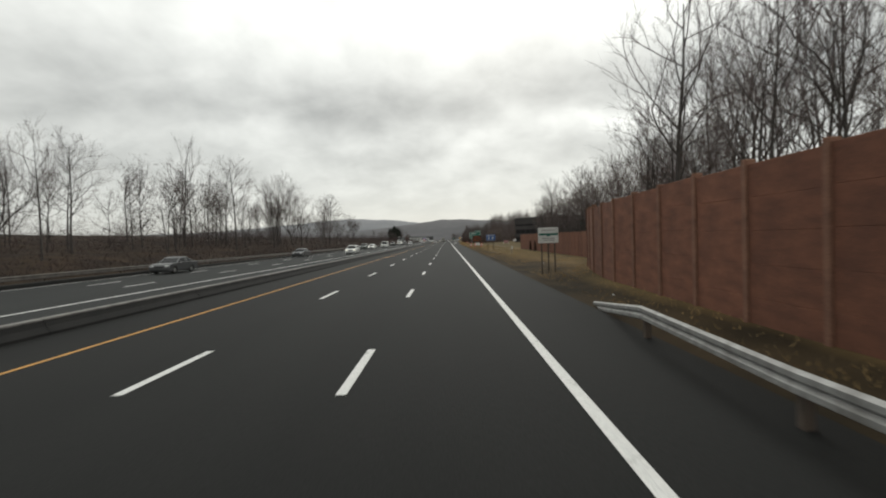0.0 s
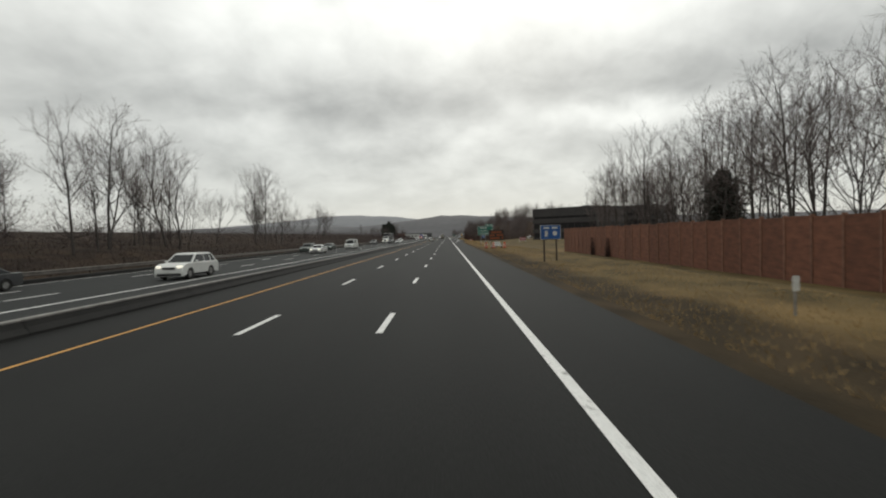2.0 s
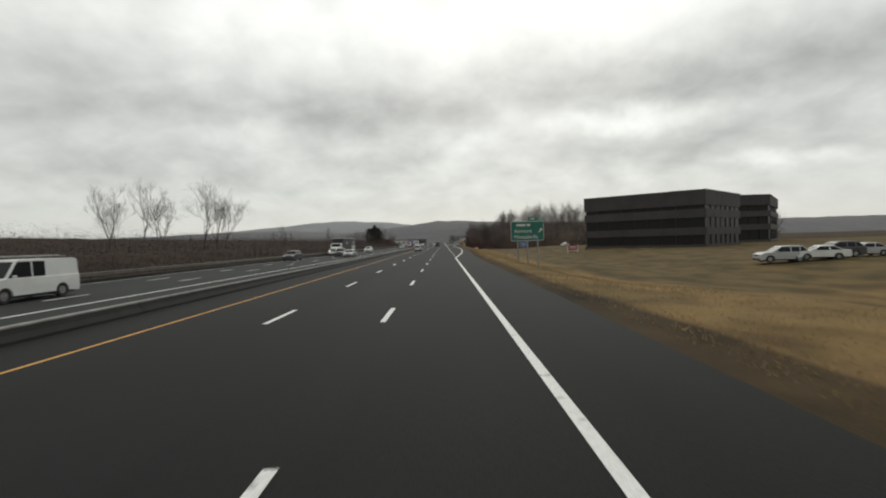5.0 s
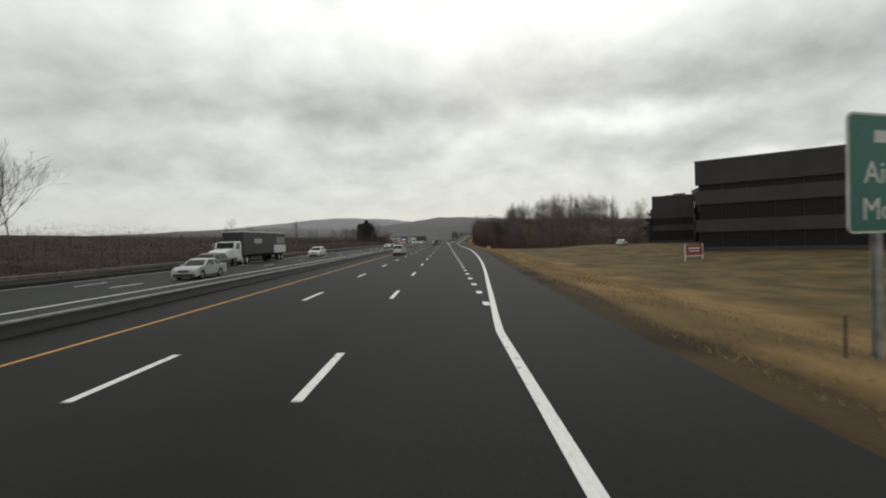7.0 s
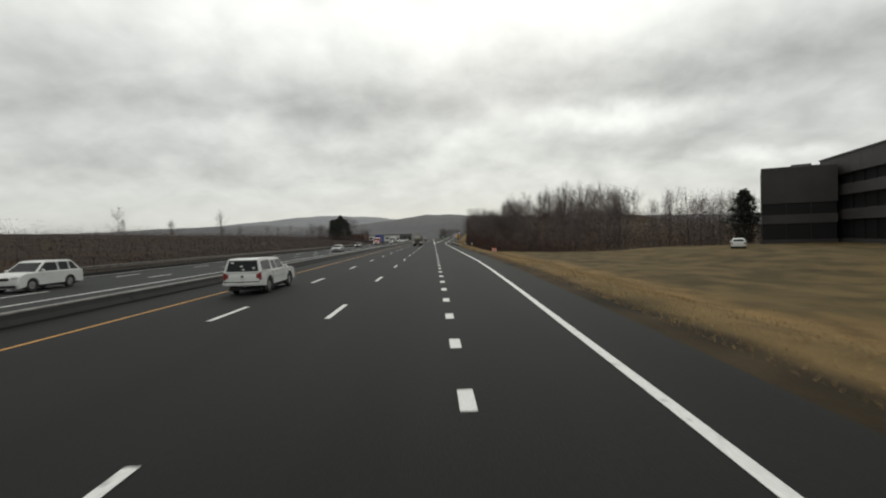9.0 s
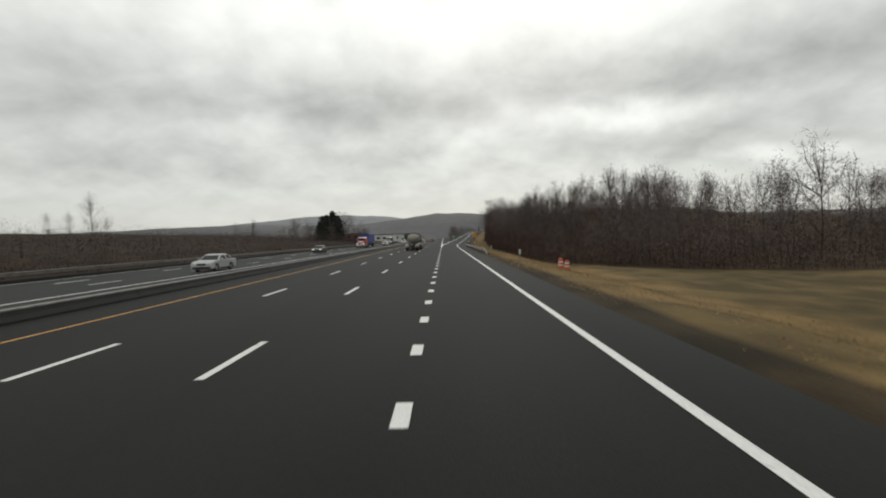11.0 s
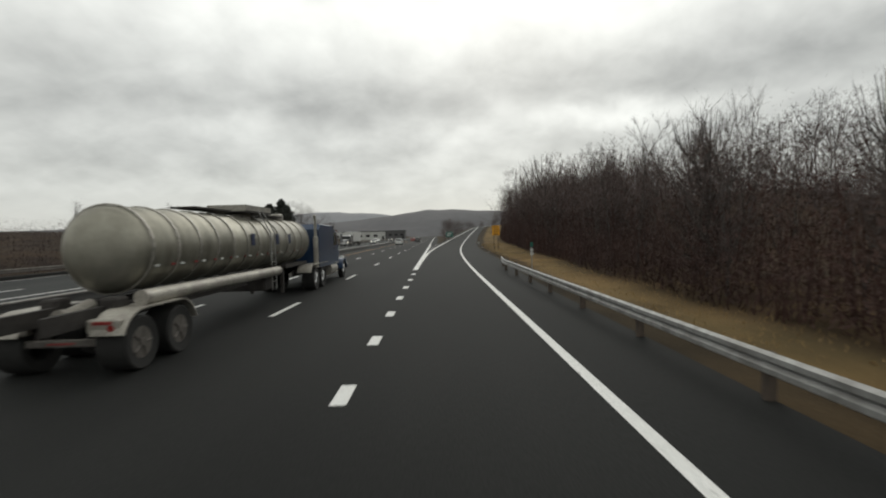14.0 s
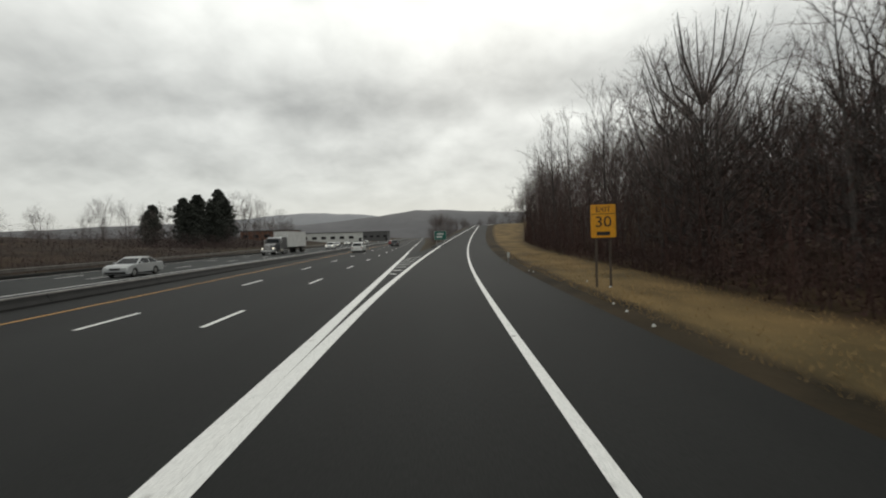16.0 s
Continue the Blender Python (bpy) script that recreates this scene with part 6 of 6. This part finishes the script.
def tank_lorry(at):
    t = thing("tank_lorry", at, 0, "dirty steel tank lorry with a dark blue tractor unit", "tank lorry")
    cz, cr, a, b = 2.26, 0.91, -0.05, 12.3
    n = 28
    circle = lambda y, r: [(r * math.cos(2 * math.pi * i / n), y, cz + r * math.sin(2 * math.pi * i / n)) for i in range(n)]
    ends = [(a, cr * 0.35), (a + 0.05, cr * 0.7), (a + 0.14, cr * 0.9), (a + 0.28, cr)]
    part("tank", Geo().loft([circle(y, r) for y, r in ends] + [circle(b - 0.25, cr), circle(b - 0.1, cr * 0.9), circle(b, cr * 0.55)]), "tank_steel", t, "brushed steel tank barrel streaked with dirt", True)
    for k in range(13):
        y = a + 0.32 + k * (b - a - 0.6) / 12
        part("tank_band", Geo().loft([circle(y - 0.045, cr + 0.004), circle(y - 0.035, cr + 0.035), circle(y + 0.035, cr + 0.035), circle(y + 0.045, cr + 0.004)], False), "tank_band", t)
    for s in (-1, 1):
        g, g2 = Geo(), Geo()
        zz = cz - 0.38
        xx = math.sqrt(cr * cr - 0.38 * 0.38) + 0.012
        for k in range(22):
            (g if k % 2 else g2).box((s * xx, 0.5 + 0.5 * k + 0.14 * (k % 2), zz), (0.02, 0.17, 0.045))
        part("reflector_strip", g, "reflector_red", t)
        part("reflector_strip", g2, "sign_white", t)
        for y in (5.6, 7.9, 9.3):
            xm = math.sqrt(cr * cr - 0.12 * 0.12) + 0.012
            part("marking", Geo().box((s * xm, y, cz + 0.12), (0.02, 0.3, 0.38), 0, 0.05), "navy_mark", t, "navy emblem block on the tank")
        if s > 0:
            part("hose_tube", Geo().tube([(s * 1.0, -0.35, 1.30), (s * 1.0, 7.6, 1.24)], 0.155, 14), "fender_steel", t, "long pale hose tube", True)
        for y in (-0.65, 0.65):
            add_wheel(t, s * 0.92, y, 0.51, 0.56, "galv_old")
        g = half_hoop(-0.65, 0.62, s * 0.62, s * 1.24, 0.51, 6, 0.03, (158, 90))
        part("fender", g, "fender_steel", t, "", True)
        part("fender", half_hoop(0.65, 0.62, s * 0.62, s * 1.24, 0.51, 6, 0.03, (90, 15)), "fender_steel", t, "", True)
        part("fender_top", Geo().box((s * 0.93, 0, 1.146), (0.62, 1.3, 0.03)), "fender_steel", t)
        part("fender", half_hoop(11.65, 0.62, s * 0.62, s * 1.24, 0.55, 6, 0.03, (150, 90)), "fender_steel", t, "", True)
        part("fender_top", Geo().box((s * 0.93, 13.0, 1.185), (0.62, 2.75, 0.03)), "fender_steel", t)
        part("ladder", Geo().tube([(s * 1.02, 6.9, 0.6), (s * 1.02, 6.9, 2.6), (s * 0.55, 6.9, 3.5)], 0.022, 5).tube([(s * 1.02, 7.3, 0.6), (s * 1.02, 7.3, 2.6), (s * 0.55, 7.3, 3.5)], 0.022, 5).box((s * 1.02, 7.1, 0.9), (0.03, 0.4, 0.03)).box((s * 1.02, 7.1, 1.25), (0.03, 0.4, 0.03)).box((s * 1.02, 7.1, 1.6), (0.03, 0.4, 0.03)).box((s * 1.02, 7.1, 1.95), (0.03, 0.4, 0.03)), "galv", t)
    part("catwalk", Geo().box((0, 7.0, cz + cr + 0.14), (1.25, 2.3, 0.06)).box((0, 4.3, cz + cr + 0.12), (0.7, 2.2, 0.05)).box((0, 9.4, cz + cr + 0.1), (0.7, 1.6, 0.05)), "mud", t, "dark walkway on top of the tank")
    part("spill_rail", Geo().box((-0.6, 7.0, cz + cr + 0.25), (0.04, 2.3, 0.2)).box((0.6, 7.0, cz + cr + 0.25), (0.04, 2.3, 0.2)).box((0, 5.85, cz + cr + 0.25), (1.25, 0.04, 0.2)), "tank_band", t)
    for y in (7.0, 10.5):
        part("manhole", Geo().tube([(0, y, cz + cr - 0.05), (0, y, cz + cr + 0.22), (0, y, cz + cr + 0.26)], [0.3, 0.3, 0.22], 14), "tank_band", t)
    part("subframe", Geo().box((-0.45, 2.0, 1.05), (0.12, 8.0, 0.3)).box((0.45, 2.0, 1.05), (0.12, 8.0, 0.3)).box((0, 10.8, 1.28), (1.5, 3.0, 0.14)).box((0, 7.2, 0.9), (1.6, 0.9, 0.6), 0, 0.05), "mud", t)
    part("landing_leg", Geo().box((-0.6, 9.2, 0.7), (0.12, 0.12, 0.9)).box((0.6, 9.2, 0.7), (0.12, 0.12, 0.9)), "mud", t)
    part("rear_bumper", Geo().box((0, -1.02, 0.60), (2.3, 0.12, 0.13), 0, 0.02), "galv_old", t, "grimy steel rear bumper bar")
    for s in (-1, 1):
        part("bumper_hanger", Geo().box((s * 0.5, -0.85, 0.8), (0.1, 0.3, 0.42), 0, 0.01), "mud", t)
        part("lamp_box", Geo().box((s * 0.83, -1.1, 0.9), (0.6, 0.2, 0.26), 0, 0.03), "fender_steel", t, "stained steel box holding the tail lamps")
        part("lamp_tape", Geo().box((s * 0.83, -1.205, 0.97), (0.34, 0.012, 0.06)), "reflector_red", t)
        part("round_lamp", Geo().tube([(s * 0.98, -1.19, 0.87), (s * 0.98, -1.22, 0.87)], 0.06, 12), "taillight", t)
    part("bumper_tape", Geo().box((0, -1.085, 0.60), (0.5, 0.01, 0.03)), "reflector_red", t)
    part("valve", Geo().tube([(0, -1.0, 1.05), (0, -0.3, 1.2)], 0.12, 10).tube([(0, -1.1, 1.05), (0, -1.0, 1.05)], 0.17, 10), "fender_steel", t)
    for s in (-1, 1):
        part("hose_cabinet", Geo().box((s * 0.55, -0.45, 1.2), (0.34, 0.4, 0.3), 0, 0.04), "mud", t)
    tractor(t, 18.9, 12.9, "blue_paint", 3.05)
    return t


tank_lorry((-1.62, 391.3, 0))


def box_lorry(name, at, turn, colour, side, label, sleeper, length=13.2, split=False, low=1.15, high=4.0):
    t = thing(name, at, turn, label, "lorry")
    t["oncoming"] = 1
    b = 5.2 if not sleeper else 3.6
    tractor(t, 0.0, -5.2 if sleeper else -4.4, colour, 3.05 if sleeper else 2.85, sleeper, False)
    f = -6.3 if sleeper else -3.9
    part("trailer_box", Geo().box((0, f - length / 2, (low + high) / 2), (2.5, length, high - low), 0, 0.03), side, t)
    if split:
        part("trailer_skirt", Geo().box((0, f - length + 2.4, 1.72), (2.54, 4.8, 1.1), 0, 0.02), "box_white", t)
        for s in (-1, 1):
            for k in range(6):
                g = Geo().box((s * 1.262, f - length + 0.7 + 0.55 * k, 2.95), (0.02, 0.32, 0.9), 0, 0.04)
                part("printed_shape", g, "silver_paint", t, "pale printed shape on the trailer side")
            part("printed_shape", Geo().box((s * 1.262, f - 4.6, 2.85), (0.02, 2.4, 0.6), 0, 0.1), "silver_paint", t)
    part("roof_edge", Geo().box((0, f - length / 2, high), (2.53, length + 0.04, 0.12), 0, 0.02), "box_white" if side != "blue_tarp" else "blue_tarp", t)
    part("trailer_frame", Geo().box((-0.5, f - length / 2 - 0.5, low - 0.14), (0.12, length - 1, 0.26)).box((0.5, f - length / 2 - 0.5, low - 0.14), (0.12, length - 1, 0.26)), "mud", t)
    for s in (-1, 1):
        for y in (f - length + 1.3, f - length + 2.6):
            add_wheel(t, s * 0.92, y, 0.51, 0.56, "fender_steel")
    part("landing_leg", Geo().box((-0.7, f - 3.2, 0.6), (0.12, 0.12, 0.9)).box((0.7, f - 3.2, 0.6), (0.12, 0.12, 0.9)), "mud", t)
    return t


box_lorry("lorry", (-23.4, 247.2, 0), 180, "white_paint", "ad_dark", "white day-cab lorry pulling a dark printed drinks trailer", False, 15.0, True)
box_lorry("lorry", (-20.0, 440.4, 0), 180, "red_paint", "blue_tarp", "red sleeper-cab lorry pulling a blue trailer", True, 13.5)
box_lorry("lorry", (-20.0, 512, 0), 180, "dark_paint", "box_white", "dark lorry pulling a plain white trailer", True, 13.0)
